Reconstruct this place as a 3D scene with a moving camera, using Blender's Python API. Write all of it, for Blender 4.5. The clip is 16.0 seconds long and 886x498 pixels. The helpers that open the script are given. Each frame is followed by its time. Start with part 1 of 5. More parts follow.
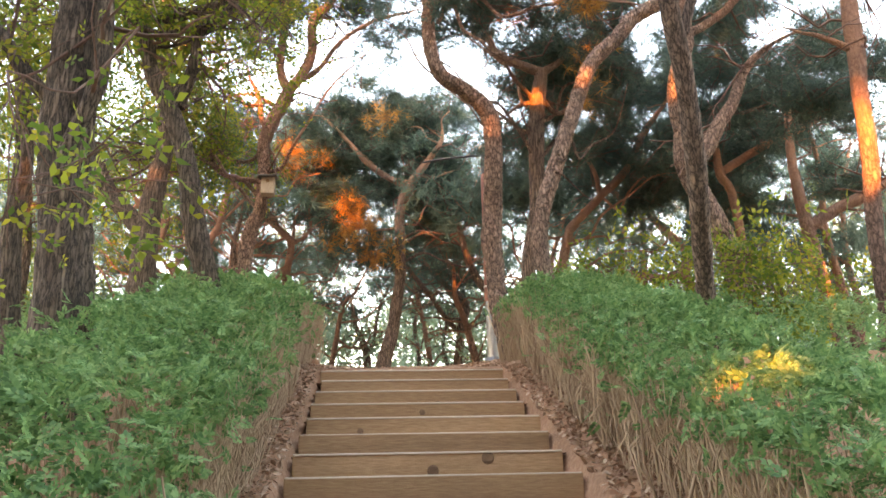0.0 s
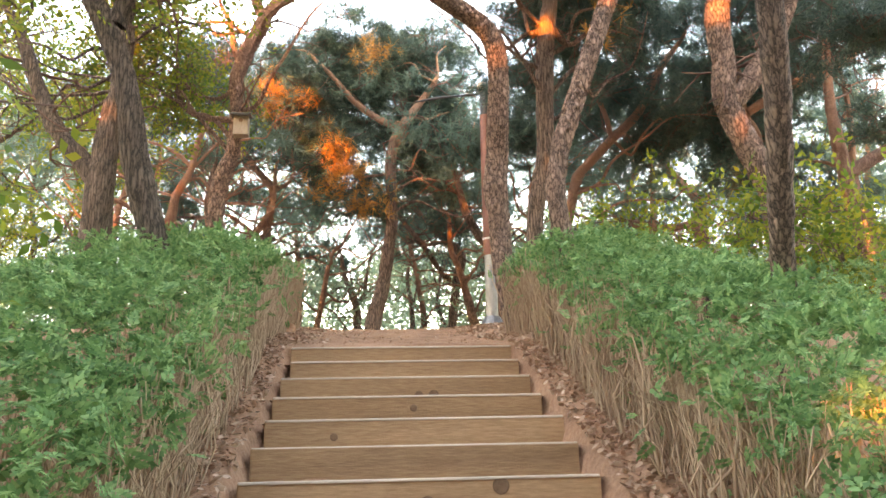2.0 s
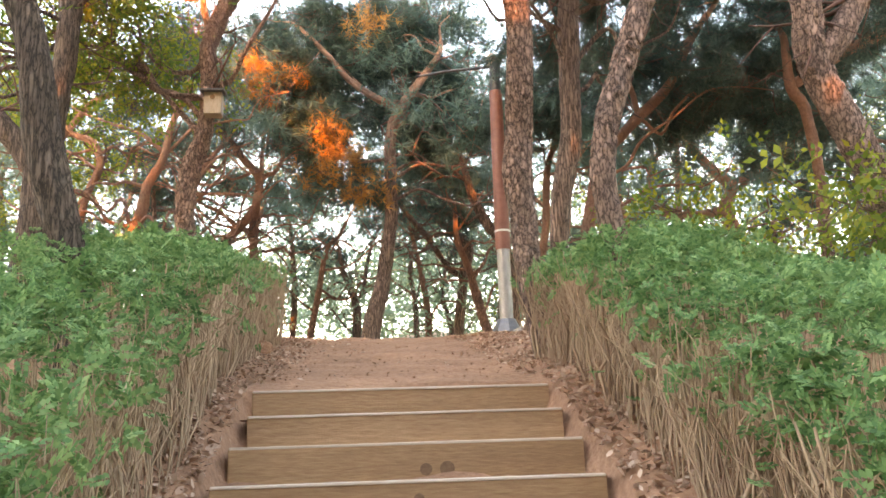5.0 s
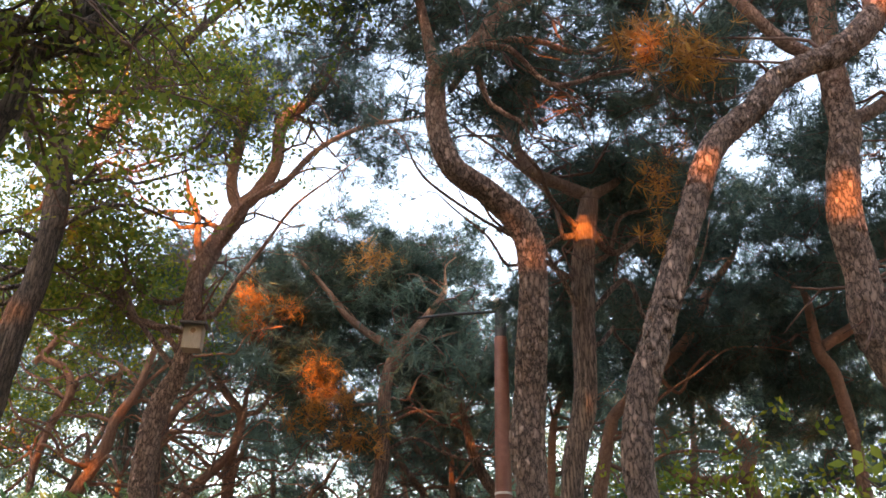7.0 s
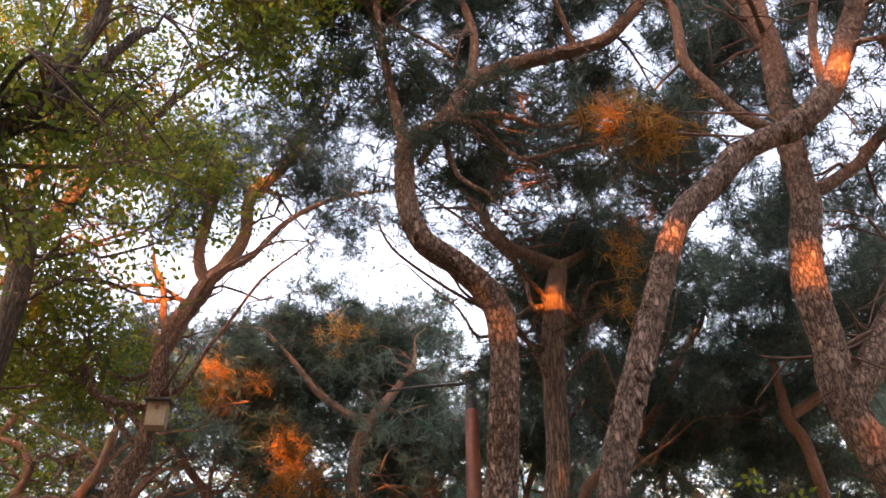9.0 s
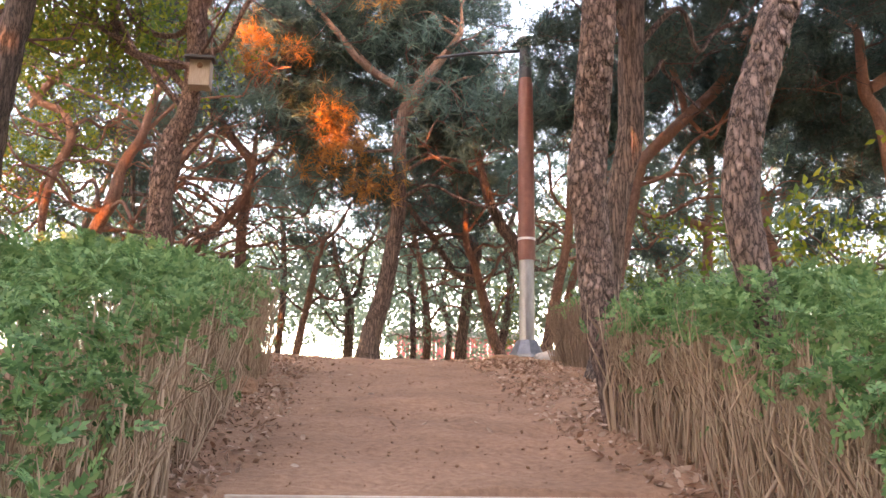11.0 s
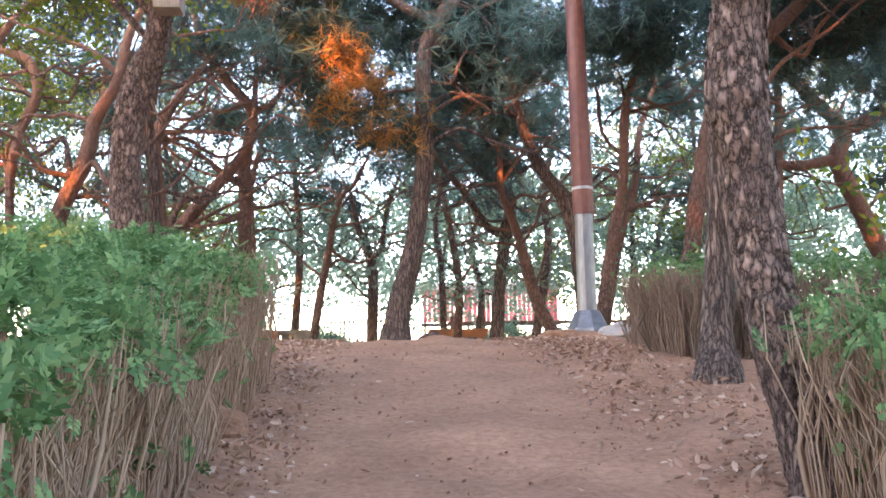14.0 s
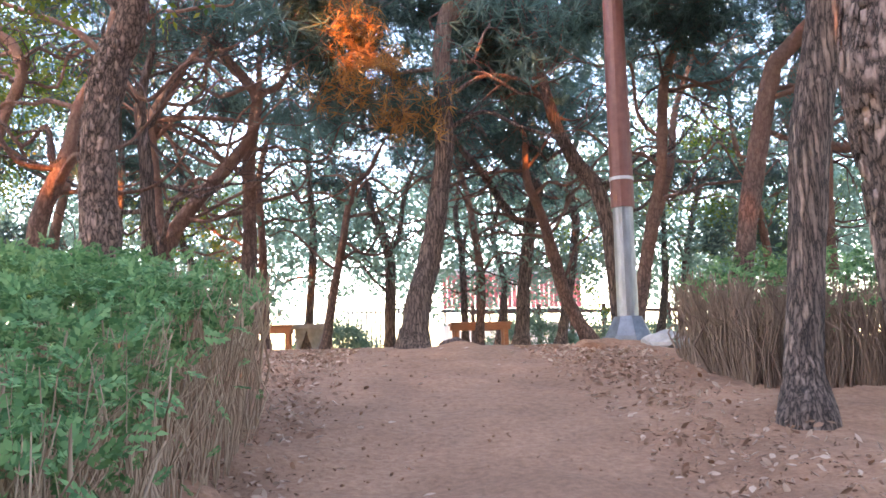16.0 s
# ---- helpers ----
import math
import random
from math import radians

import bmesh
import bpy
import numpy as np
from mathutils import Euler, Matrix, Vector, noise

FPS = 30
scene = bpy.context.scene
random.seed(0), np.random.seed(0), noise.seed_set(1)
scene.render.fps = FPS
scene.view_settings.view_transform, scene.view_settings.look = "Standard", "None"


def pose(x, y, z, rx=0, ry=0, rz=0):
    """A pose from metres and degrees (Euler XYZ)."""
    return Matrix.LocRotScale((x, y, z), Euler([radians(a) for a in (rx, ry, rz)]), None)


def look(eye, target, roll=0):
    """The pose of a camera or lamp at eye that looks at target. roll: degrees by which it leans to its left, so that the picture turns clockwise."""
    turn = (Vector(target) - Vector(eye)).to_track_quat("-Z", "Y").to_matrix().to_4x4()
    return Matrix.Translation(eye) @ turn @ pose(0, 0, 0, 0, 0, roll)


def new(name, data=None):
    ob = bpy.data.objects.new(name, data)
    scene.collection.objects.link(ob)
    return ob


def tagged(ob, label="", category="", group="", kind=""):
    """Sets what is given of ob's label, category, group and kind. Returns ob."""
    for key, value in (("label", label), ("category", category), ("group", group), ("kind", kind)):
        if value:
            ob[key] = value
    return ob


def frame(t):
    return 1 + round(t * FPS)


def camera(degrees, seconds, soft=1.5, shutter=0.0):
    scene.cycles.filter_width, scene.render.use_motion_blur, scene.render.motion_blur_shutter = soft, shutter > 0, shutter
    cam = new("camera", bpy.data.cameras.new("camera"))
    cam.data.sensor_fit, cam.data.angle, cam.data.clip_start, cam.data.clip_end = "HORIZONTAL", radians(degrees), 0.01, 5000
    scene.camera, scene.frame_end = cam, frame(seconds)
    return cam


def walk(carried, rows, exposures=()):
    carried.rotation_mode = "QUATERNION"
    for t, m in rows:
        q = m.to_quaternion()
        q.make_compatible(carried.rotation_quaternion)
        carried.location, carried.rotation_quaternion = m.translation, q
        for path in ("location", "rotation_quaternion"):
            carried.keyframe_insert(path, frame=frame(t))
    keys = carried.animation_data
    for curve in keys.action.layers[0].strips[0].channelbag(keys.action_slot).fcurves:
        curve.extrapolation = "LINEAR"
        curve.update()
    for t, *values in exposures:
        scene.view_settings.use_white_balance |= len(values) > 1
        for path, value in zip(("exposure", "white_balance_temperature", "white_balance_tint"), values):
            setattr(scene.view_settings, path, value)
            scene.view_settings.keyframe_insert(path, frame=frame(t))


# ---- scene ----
cam = camera(54.6, 16.0, soft=1.6)
LIGHT = [(0, 4.37, 8600, 26), (2.5, 4.71, 8700, 25), (5.5, 4.64, 8300, 27), (6, 4.09, 7600, 26), (6.5, 4.2, 7500, 25), (7, 3.45, 7600, 27), (8, 3.28, 8500, 34), (8.5, 3.33, 8800, 38),
         (9, 3.38, 8500, 38), (9.5, 3.75, 8100, 41), (10.2, 4.2, 8300, 42), (12.5, 4.45, 6800, 32), (14, 4.45, 6400, 32), (16, 4.4, 6100, 32)]
PATH = [
    (0, (-0.329, 0.597, 1.554), (-0.172, 2.497, 2.157), -1.4),
    (0.5, (-0.282, 0.871, 1.682), (-0.126, 2.774, 2.277), -1.3),
    (1, (-0.317, 1.179, 1.769), (-0.158, 3.096, 2.314), -1.5),
    (1.5, (-0.278, 1.52, 1.836), (-0.109, 3.451, 2.329), -1.5),
    (2, (-0.243, 1.901, 2.011), (-0.071, 3.835, 2.493), -1.3),
    (2.5, (-0.315, 2.279, 2.136), (-0.15, 4.221, 2.584), -0.9),
    (3, (-0.332, 2.591, 2.203), (-0.168, 4.537, 2.637), -0.5),
    (3.2, (-0.333, 2.716, 2.27), (-0.169, 4.66, 2.71), -0.9),
    (5.3, (-0.144, 3.666, 2.54), (0.021, 5.606, 2.997), -1.9),
    (5.5, (-0.149, 3.807, 2.566), (0.012, 5.721, 3.122), -0.6),
    (6, (-0.129, 4.072, 2.76), (0.03, 5.96, 3.4), 1.0),
    (6.5, (-0.103, 4.191, 2.855), (0.054, 6.022, 3.644), 1.2),
    (7, (-0.067, 4.326, 2.997), (0.083, 6.074, 3.957), 1.1),
    (7.5, (-0.054, 4.356, 3.026), (0.096, 6.023, 4.122), 0.7),
    (8, (-0.06, 4.343, 3.058), (0.103, 5.886, 4.32), 0.3),
    (8.5, (-0.086, 4.28, 3.006), (0.106, 5.831, 4.255), -0.5),
    (9, (-0.077, 4.328, 3.016), (0.136, 5.984, 4.116), -0.6),
    (9.5, (-0.075, 4.39, 3.003), (0.14, 6.14, 3.948), -0.1),
    (10, (-0.109, 4.544, 2.945), (0.089, 6.422, 3.605), 1.0),
    (10.2, (-0.164, 4.618, 2.933), (0.023, 6.52, 3.522), 1.0),
    (12.3, (-0.477, 5.663, 3.384), (-0.277, 7.618, 3.757), 0.6),
    (12.5, (-0.481, 5.749, 3.392), (-0.282, 7.704, 3.762), 0.7),
    (13, (-0.426, 6.157, 3.397), (-0.23, 8.113, 3.765), 0.6),
    (13.5, (-0.407, 6.439, 3.489), (-0.243, 8.397, 3.859), -0.5),
    (13.6, (-0.384, 6.506, 3.503), (-0.224, 8.467, 3.862), -0.7),
    (14, (-0.384, 6.781, 3.549), (-0.24, 8.751, 3.862), -1.0),
    (14.5, (-0.344, 7.026, 3.602), (-0.206, 9.003, 3.865), -1.1),
    (15, (-0.276, 7.285, 3.723), (-0.156, 9.265, 3.978), -3.0),
    (15.5, (-0.337, 7.487, 3.815), (-0.234, 9.467, 4.079), -2.8),
    (16, (-0.346, 7.68, 3.866), (-0.247, 9.66, 4.135), -1.2),
]
walk(cam, [(t, look(eye, target, roll)) for t, eye, target, roll in PATH], LIGHT)

# ---- light ----
SUN_DIR = Vector((-0.36, -1.0, 0.125)).normalized()      # towards the low evening sun
world = bpy.data.worlds.new("world")
scene.world = world
world.use_nodes = True
sky = world.node_tree.nodes.new("ShaderNodeTexSky")
sky.sky_type = "NISHITA"
sky.sun_disc = False
sky.sun_elevation = math.asin(SUN_DIR.z)
sky.sun_rotation = math.atan2(SUN_DIR.x, SUN_DIR.y)
sky.air_density, sky.dust_density, sky.ozone_density = 1.0, 2.0, 1.0
world.node_tree.nodes["Background"].inputs[1].default_value = 0.15
world.node_tree.links.new(sky.outputs[0], world.node_tree.nodes["Background"].inputs[0])
sun = new("sun", bpy.data.lights.new("sun", "SUN"))
sun.data.energy, sun.data.angle, sun.data.color = 2.7, radians(0.6), (1.0, 0.34, 0.06)
sun.matrix_world = look(SUN_DIR * 50, (0, 0, 0))


# ---- materials ----
def material(name, rough=0.8, metal=0.0):
    m = bpy.data.materials.new(name)
    m.use_nodes = True
    b = m.node_tree.nodes["Principled BSDF"]
    b.inputs["Roughness"].default_value, b.inputs["Metallic"].default_value = rough, metal
    return m, m.node_tree.nodes, m.node_tree.links, b


def node(nodes, kind, **values):
    n = nodes.new("ShaderNode" + kind)
    for key, value in values.items():
        n.inputs[key.replace("_", " ")].default_value = value
    return n


def ramp(nodes, *stops):
    r = nodes.new("ShaderNodeValToRGB")
    e = r.color_ramp.elements
    while len(e) < len(stops):
        e.new(0.5)
    for item, (at, colour) in zip(e, stops):
        item.position, item.color = at, (*colour, 1)
    return r


def mixed(nodes, links, kind, a, b, fac):
    m = nodes.new("ShaderNodeMix")
    m.data_type, m.blend_type = "RGBA", kind
    for socket, value in ((m.inputs[6], a), (m.inputs[7], b), (m.inputs[0], fac)):
        if hasattr(value, "is_linked"):
            links.new(value, socket)
        else:
            socket.default_value = (*value, 1) if isinstance(value, tuple) else value
    return m.outputs[2]


def coords(nodes, links, scale=(1, 1, 1)):
    geo = nodes.new("ShaderNodeNewGeometry")
    mp = nodes.new("ShaderNodeMapping")
    mp.inputs["Scale"].default_value = scale
    links.new(geo.outputs["Position"], mp.inputs[0])
    return mp.outputs[0]


def bump(nodes, links, b, height, strength, distance):
    n = node(nodes, "Bump", Strength=strength, Distance=distance)
    links.new(height, n.inputs["Height"])
    links.new(n.outputs[0], b.inputs["Normal"])


def bark(name, deep, mid, high, upper, scale, depth, z0=5.0, z1=9.0):
    """Plated or furrowed bark: cells stretched along the trunk, redder and thinner-skinned higher up."""
    m, n, l, b = material(name, 0.9)
    at = coords(n, l, scale)
    warp = node(n, "TexNoise", Scale=1.9, Detail=6.0, Roughness=0.65)
    l.new(at, warp.inputs[0])
    bent = n.new("ShaderNodeVectorMath")
    bent.operation = "MULTIPLY_ADD"
    bent.inputs[1].default_value = (1.9, 1.9, 1.6)
    l.new(warp.outputs["Color"], bent.inputs[0])
    l.new(at, bent.inputs[2])
    cell = n.new("ShaderNodeTexVoronoi")
    cell.feature = "DISTANCE_TO_EDGE"
    cell.inputs["Scale"].default_value = 1.0
    l.new(bent.outputs[0], cell.inputs["Vector"])
    tone = n.new("ShaderNodeTexVoronoi")
    tone.inputs["Scale"].default_value = 1.0
    l.new(bent.outputs[0], tone.inputs["Vector"])
    grain = node(n, "TexNoise", Scale=30.0, Detail=6.0, Roughness=0.7)
    l.new(coords(n, l), grain.inputs[0])
    edge = ramp(n, (0.02, deep), (0.10, mid), (0.42, high))
    l.new(cell.outputs["Distance"], edge.inputs[0])
    grey = n.new("ShaderNodeRGBToBW")
    l.new(tone.outputs["Color"], grey.inputs[0])
    c = mixed(n, l, "MULTIPLY", edge.outputs[0], grey.outputs[0], 0.25)
    c = mixed(n, l, "OVERLAY", c, grain.outputs["Fac"], 0.5)
    geo = n.new("ShaderNodeNewGeometry")
    sep = n.new("ShaderNodeSeparateXYZ")
    l.new(geo.outputs["Position"], sep.inputs[0])
    rise = n.new("ShaderNodeMapRange")
    rise.inputs["From Min"].default_value, rise.inputs["From Max"].default_value = z0, z1
    patch = node(n, "TexNoise", Scale=2.2, Detail=3.0)
    l.new(coords(n, l), patch.inputs[0])
    add = n.new("ShaderNodeMath")
    add.operation = "MULTIPLY_ADD"
    add.inputs[1].default_value = 3.0
    l.new(patch.outputs["Fac"], add.inputs[0])
    l.new(sep.outputs["Z"], add.inputs[2])
    off = n.new("ShaderNodeMath")
    off.operation = "SUBTRACT"
    off.inputs[1].default_value = 1.5
    l.new(add.outputs[0], off.inputs[0])
    l.new(off.outputs[0], rise.inputs[0])
    up = mixed(n, l, "OVERLAY", upper, grain.outputs["Fac"], 0.6)
    l.new(mixed(n, l, "MIX", c, up, rise.outputs[0]), b.inputs["Base Color"])
    h = ramp(n, (0.0, (0, 0, 0)), (0.25, (1, 1, 1)))
    l.new(cell.outputs["Distance"], h.inputs[0])
    hg = mixed(n, l, "MIX", h.outputs[0], grain.outputs["Fac"], 0.35)
    bump(n, l, b, hg, 1.0, depth)
    return m


def leaf_material(name, colours, glow, rough=0.5):
    """Thin leaves: a colour for each leaf, light coming through."""
    m, n, l, b = material(name, rough)
    geo = n.new("ShaderNodeNewGeometry")
    r = ramp(n, *[(i / (len(colours) - 1), c) for i, c in enumerate(colours)])
    big = node(n, "TexNoise", Scale=0.9, Detail=3.0)
    l.new(coords(n, l), big.inputs[0])
    mean = n.new("ShaderNodeMath")
    mean.operation = "MULTIPLY_ADD"
    mean.inputs[1].default_value = 0.55
    l.new(geo.outputs["Random Per Island"], mean.inputs[0])
    half = n.new("ShaderNodeMath")
    half.operation = "MULTIPLY"
    half.inputs[1].default_value = 0.45
    l.new(big.outputs["Fac"], half.inputs[0])
    l.new(half.outputs[0], mean.inputs[2])
    l.new(mean.outputs[0], r.inputs[0])
    l.new(r.outputs[0], b.inputs["Base Color"])
    b.inputs["Specular IOR Level"].default_value = 0.3
    t = n.new("ShaderNodeBsdfTranslucent")
    l.new(r.outputs[0], t.inputs[0])
    mix = n.new("ShaderNodeMixShader")
    mix.inputs[0].default_value = glow
    l.new(b.outputs[0], mix.inputs[1])
    l.new(t.outputs[0], mix.inputs[2])
    l.new(mix.outputs[0], n["Material Output"].inputs[0])
    return m


def grained(name, dark, light, scale, depth, rough=0.85, stretch=(1, 1, 1), metal=0.0, detail=6.0, vary=0.0):
    m, n, l, b = material(name, rough, metal)
    at = coords(n, l, stretch)
    fine = node(n, "TexNoise", Scale=scale, Detail=detail, Roughness=0.65)
    broad = node(n, "TexNoise", Scale=scale * 0.07, Detail=3.0)
    l.new(at, fine.inputs[0])
    l.new(at, broad.inputs[0])
    r = ramp(n, (0.3, dark), (0.7, light))
    l.new(fine.outputs["Fac"], r.inputs[0])
    stain = ramp(n, (0.3, (0.62, 0.6, 0.58)), (0.7, (1.0, 1.0, 1.0)))
    l.new(broad.outputs["Fac"], stain.inputs[0])
    c = mixed(n, l, "MULTIPLY", r.outputs[0], stain.outputs[0], 0.8)
    if vary:
        each = ramp(n, (0.0, (0.72, 0.70, 0.70)), (0.5, (1.0, 0.93, 0.82)), (1.0, (1.1, 1.06, 1.0)))
        l.new(n.new("ShaderNodeObjectInfo").outputs["Random"], each.inputs[0])
        c = mixed(n, l, "MULTIPLY", c, each.outputs[0], vary)
    l.new(c, b.inputs["Base Color"])
    bump(n, l, b, fine.outputs["Fac"], 0.7, depth)
    return m


worn_edge = grained("worn_timber_edge", (0.62, 0.53, 0.42), (0.80, 0.71, 0.58), 14.0, 0.003, 0.85, (1.5, 9, 9))
# brownish needles at the sun patches, the low sun's orange put into their colour
sunlit_needle = leaf_material("sunlit_brown_needles", [(0.30, 0.14, 0.05), (0.46, 0.24, 0.07), (0.60, 0.38, 0.10)], 0.4)
# paler, greyer copy of the pine needles, with distance haze in the colour
needle_hazed = leaf_material("hazed_pine_needles", [(0.06, 0.115, 0.095), (0.10, 0.18, 0.145), (0.15, 0.25, 0.195), (0.21, 0.27, 0.18)], 0.55)
bark_plate = bark("bark_plate", (0.06, 0.04, 0.031), (0.25, 0.165, 0.128), (0.44, 0.30, 0.235), (0.36, 0.18, 0.115), (30, 30, 11), 0.012, 6.5, 10.0)
bark_furrow = bark("bark_furrow", (0.035, 0.025, 0.02), (0.17, 0.12, 0.095), (0.33, 0.24, 0.19), (0.30, 0.18, 0.125), (34, 34, 3.6), 0.014, 6.5, 10.0)
bark_red = bark("bark_red", (0.05, 0.032, 0.026), (0.16, 0.10, 0.078), (0.27, 0.18, 0.14), (0.30, 0.16, 0.105), (24, 24, 9), 0.01, 4.5, 8.0)
bark_oak = bark("bark_oak", (0.03, 0.023, 0.018), (0.12, 0.09, 0.068), (0.22, 0.17, 0.13), (0.12, 0.075, 0.052), (34, 34, 4), 0.02, 7.0, 14.0)
needle = leaf_material("pine_needles", [(0.022, 0.04, 0.032), (0.05, 0.09, 0.072), (0.09, 0.155, 0.125), (0.16, 0.22, 0.16)], 0.4)
oakleaf = leaf_material("oak_leaves", [(0.045, 0.10, 0.028), (0.11, 0.19, 0.035), (0.27, 0.31, 0.04), (0.48, 0.33, 0.045)], 0.6)
# far leaves: distance haze and backlight painted in as a paler green
hazed_leaf = leaf_material("hazed_grove_leaves", [(0.10, 0.175, 0.12), (0.19, 0.29, 0.20), (0.30, 0.40, 0.27)], 0.65)
hedgeleaf = leaf_material("hedge_leaves", [(0.02, 0.065, 0.028), (0.105, 0.24, 0.088), (0.225, 0.395, 0.155), (0.37, 0.49, 0.2)], 0.4, 0.6)
litter_mat = leaf_material("dead_leaves", [(0.17, 0.095, 0.06), (0.34, 0.20, 0.13), (0.58, 0.42, 0.31), (0.72, 0.58, 0.45)], 0.2, 0.8)
mould_mat = leaf_material("leaf_mould", [(0.11, 0.06, 0.04), (0.19, 0.105, 0.065), (0.28, 0.165, 0.11)], 0.1, 0.9)
stem_mat = leaf_material("hedge_stems", [(0.17, 0.11, 0.072), (0.32, 0.215, 0.14), (0.49, 0.365, 0.245), (0.25, 0.15, 0.095)], 0.0, 0.8)
stem_dark = leaf_material("dark_stems", [(0.09, 0.06, 0.042), (0.17, 0.12, 0.085), (0.28, 0.20, 0.145), (0.13, 0.085, 0.06)], 0.0, 0.85)
twig_mat = grained("twig_bark", (0.09, 0.055, 0.042), (0.22, 0.13, 0.10), 25.0, 0.004)
earth = grained("trodden_earth", (0.29, 0.155, 0.09), (0.50, 0.285, 0.17), 26.0, 0.03, 0.95)
timber = grained("weathered_timber", (0.34, 0.215, 0.125), (0.51, 0.355, 0.215), 10.0, 0.004, 0.8, (1.2, 9, 9), vary=1.0)
knot_mat = grained("timber_knot", (0.14, 0.085, 0.05), (0.25, 0.155, 0.09), 40.0, 0.002)
rust_paint = grained("brown_pole_paint", (0.20, 0.075, 0.055), (0.27, 0.11, 0.08), 14.0, 0.001, 0.45)
zinc = grained("galvanised_steel", (0.26, 0.275, 0.29), (0.40, 0.415, 0.43), 18.0, 0.001, 0.5, (1, 1, 0.3), 0.85)
base_steel = grained("blue_grey_steel", (0.16, 0.18, 0.21), (0.28, 0.31, 0.34), 16.0, 0.001, 0.45, metal=0.6)
dark_metal = grained("dark_grey_metal", (0.05, 0.055, 0.06), (0.10, 0.105, 0.11), 20.0, 0.001, 0.5, metal=0.5)
white_tape = grained("white_tape", (0.7, 0.7, 0.68), (0.82, 0.82, 0.8), 30.0, 0.001, 0.6)
box_wood = grained("nest_box_wood", (0.30, 0.25, 0.19), (0.46, 0.40, 0.32), 14.0, 0.003, 0.85, (8, 8, 1))
bench_wood = grained("bench_wood", (0.38, 0.15, 0.07), (0.56, 0.25, 0.12), 12.0, 0.003, 0.6, (1, 8, 8))
stone = grained("pale_stone", (0.36, 0.35, 0.33), (0.56, 0.55, 0.52), 9.0, 0.01, 0.9)
red_paint = grained("red_painted_metal", (0.58, 0.13, 0.16), (0.70, 0.20, 0.22), 3.0, 0.002, 0.5)
white_wall = grained("white_wall", (0.74, 0.74, 0.73), (0.84, 0.84, 0.83), 3.0, 0.002, 0.8)
steel_fence = grained("pale_fence_steel", (0.5, 0.52, 0.55), (0.62, 0.64, 0.67), 6.0, 0.001, 0.45, metal=0.3)


# ---- mesh helpers ----
def mesh_of(name, verts, faces, mat, smooth=False):
    """A mesh from arrays: verts (n, 3), faces (m, 3) or (m, 4)."""
    verts, faces = np.asarray(verts, np.float32), np.asarray(faces, np.int32)
    me = bpy.data.meshes.new(name)
    me.vertices.add(len(verts))
    me.vertices.foreach_set("co", verts.ravel())
    k = faces.shape[1]
    me.loops.add(faces.size)
    me.loops.foreach_set("vertex_index", faces.ravel())
    me.polygons.add(len(faces))
    me.polygons.foreach_set("loop_start", np.arange(0, faces.size, k, dtype=np.int32))
    if smooth:
        me.polygons.foreach_set("use_smooth", np.ones(len(faces), bool))
    me.update(calc_edges=True)
    me.materials.append(mat)
    return me


def part(name, data, mat=None, parent=None, label=""):
    """Links a mesh or a bmesh as one object under a thing."""
    if isinstance(data, bmesh.types.BMesh):
        me = bpy.data.meshes.new(name)
        data.to_mesh(me)
        data.free()
        me.materials.append(mat)
        data = me
    ob = new(name, data)
    ob.parent = parent
    return tagged(ob, label)


def box(bm, at, size, bevel=0.0, turn=None):
    m = Matrix.Translation(at) @ (turn or Matrix()) @ Matrix.Diagonal((*size, 1))
    made = bmesh.ops.create_cube(bm, size=1.0, matrix=m)["verts"]
    if bevel:
        edges = list({e for v in made for e in v.link_edges})
        bmesh.ops.bevel(bm, geom=edges, offset=bevel, segments=2, affect="EDGES", profile=0.6)
    return bm


def rod(bm, a, b, r, r2=None, sides=14):
    a, b = Vector(a), Vector(b)
    turn = (b - a).to_track_quat("Z", "Y").to_matrix().to_4x4()
    bmesh.ops.create_cone(bm, cap_ends=True, segments=sides, radius1=r, radius2=r if r2 is None else r2,
                          depth=(b - a).length, matrix=Matrix.Translation((a + b) / 2) @ turn)
    return bm


rng = np.random.default_rng(7)


def turns(n, tilt=1.0):
    """n random turns; tilt below 1 keeps them near upright."""
    q = rng.normal(size=(n, 4))
    q[:, 1:3] *= tilt
    q /= np.linalg.norm(q, axis=1, keepdims=True)
    w, x, y, z = q.T
    return np.stack([np.stack([1 - 2 * (y * y + z * z), 2 * (x * y - z * w), 2 * (x * z + y * w)], -1),
                     np.stack([2 * (x * y + z * w), 1 - 2 * (x * x + z * z), 2 * (y * z - x * w)], -1),
                     np.stack([2 * (x * z - y * w), 2 * (y * z + x * w), 1 - 2 * (x * x + y * y)], -1)], 1)


def scatter(template, faces, places, rot, size):
    """Copies of a small template, each turned, sized and placed: arrays for mesh_of."""
    t = np.asarray(template, float)
    v = np.einsum("nij,kj->nki", rot, t) * np.asarray(size).reshape(-1, 1, 1) + np.asarray(places)[:, None, :]
    f = np.asarray(faces)[None] + (np.arange(len(places)) * len(t))[:, None, None]
    return v.reshape(-1, 3), f.reshape(-1, np.asarray(faces).shape[1])


def needles_template(k, width):
    """A tuft of needles: k thin blades spread from one point."""
    local = np.random.default_rng(3)
    v, f = [], []
    for i in range(k):
        d = local.normal(size=3) + np.array((0, 0, 0.7))
        d /= np.linalg.norm(d)
        s = np.cross(d, local.normal(size=3))
        s *= width / np.linalg.norm(s)
        v += [d * 0.08 - s, d * 0.08 + s, d * local.uniform(0.8, 1.1)]
        f.append((3 * i, 3 * i + 1, 3 * i + 2))
    return np.array(v), np.array(f)


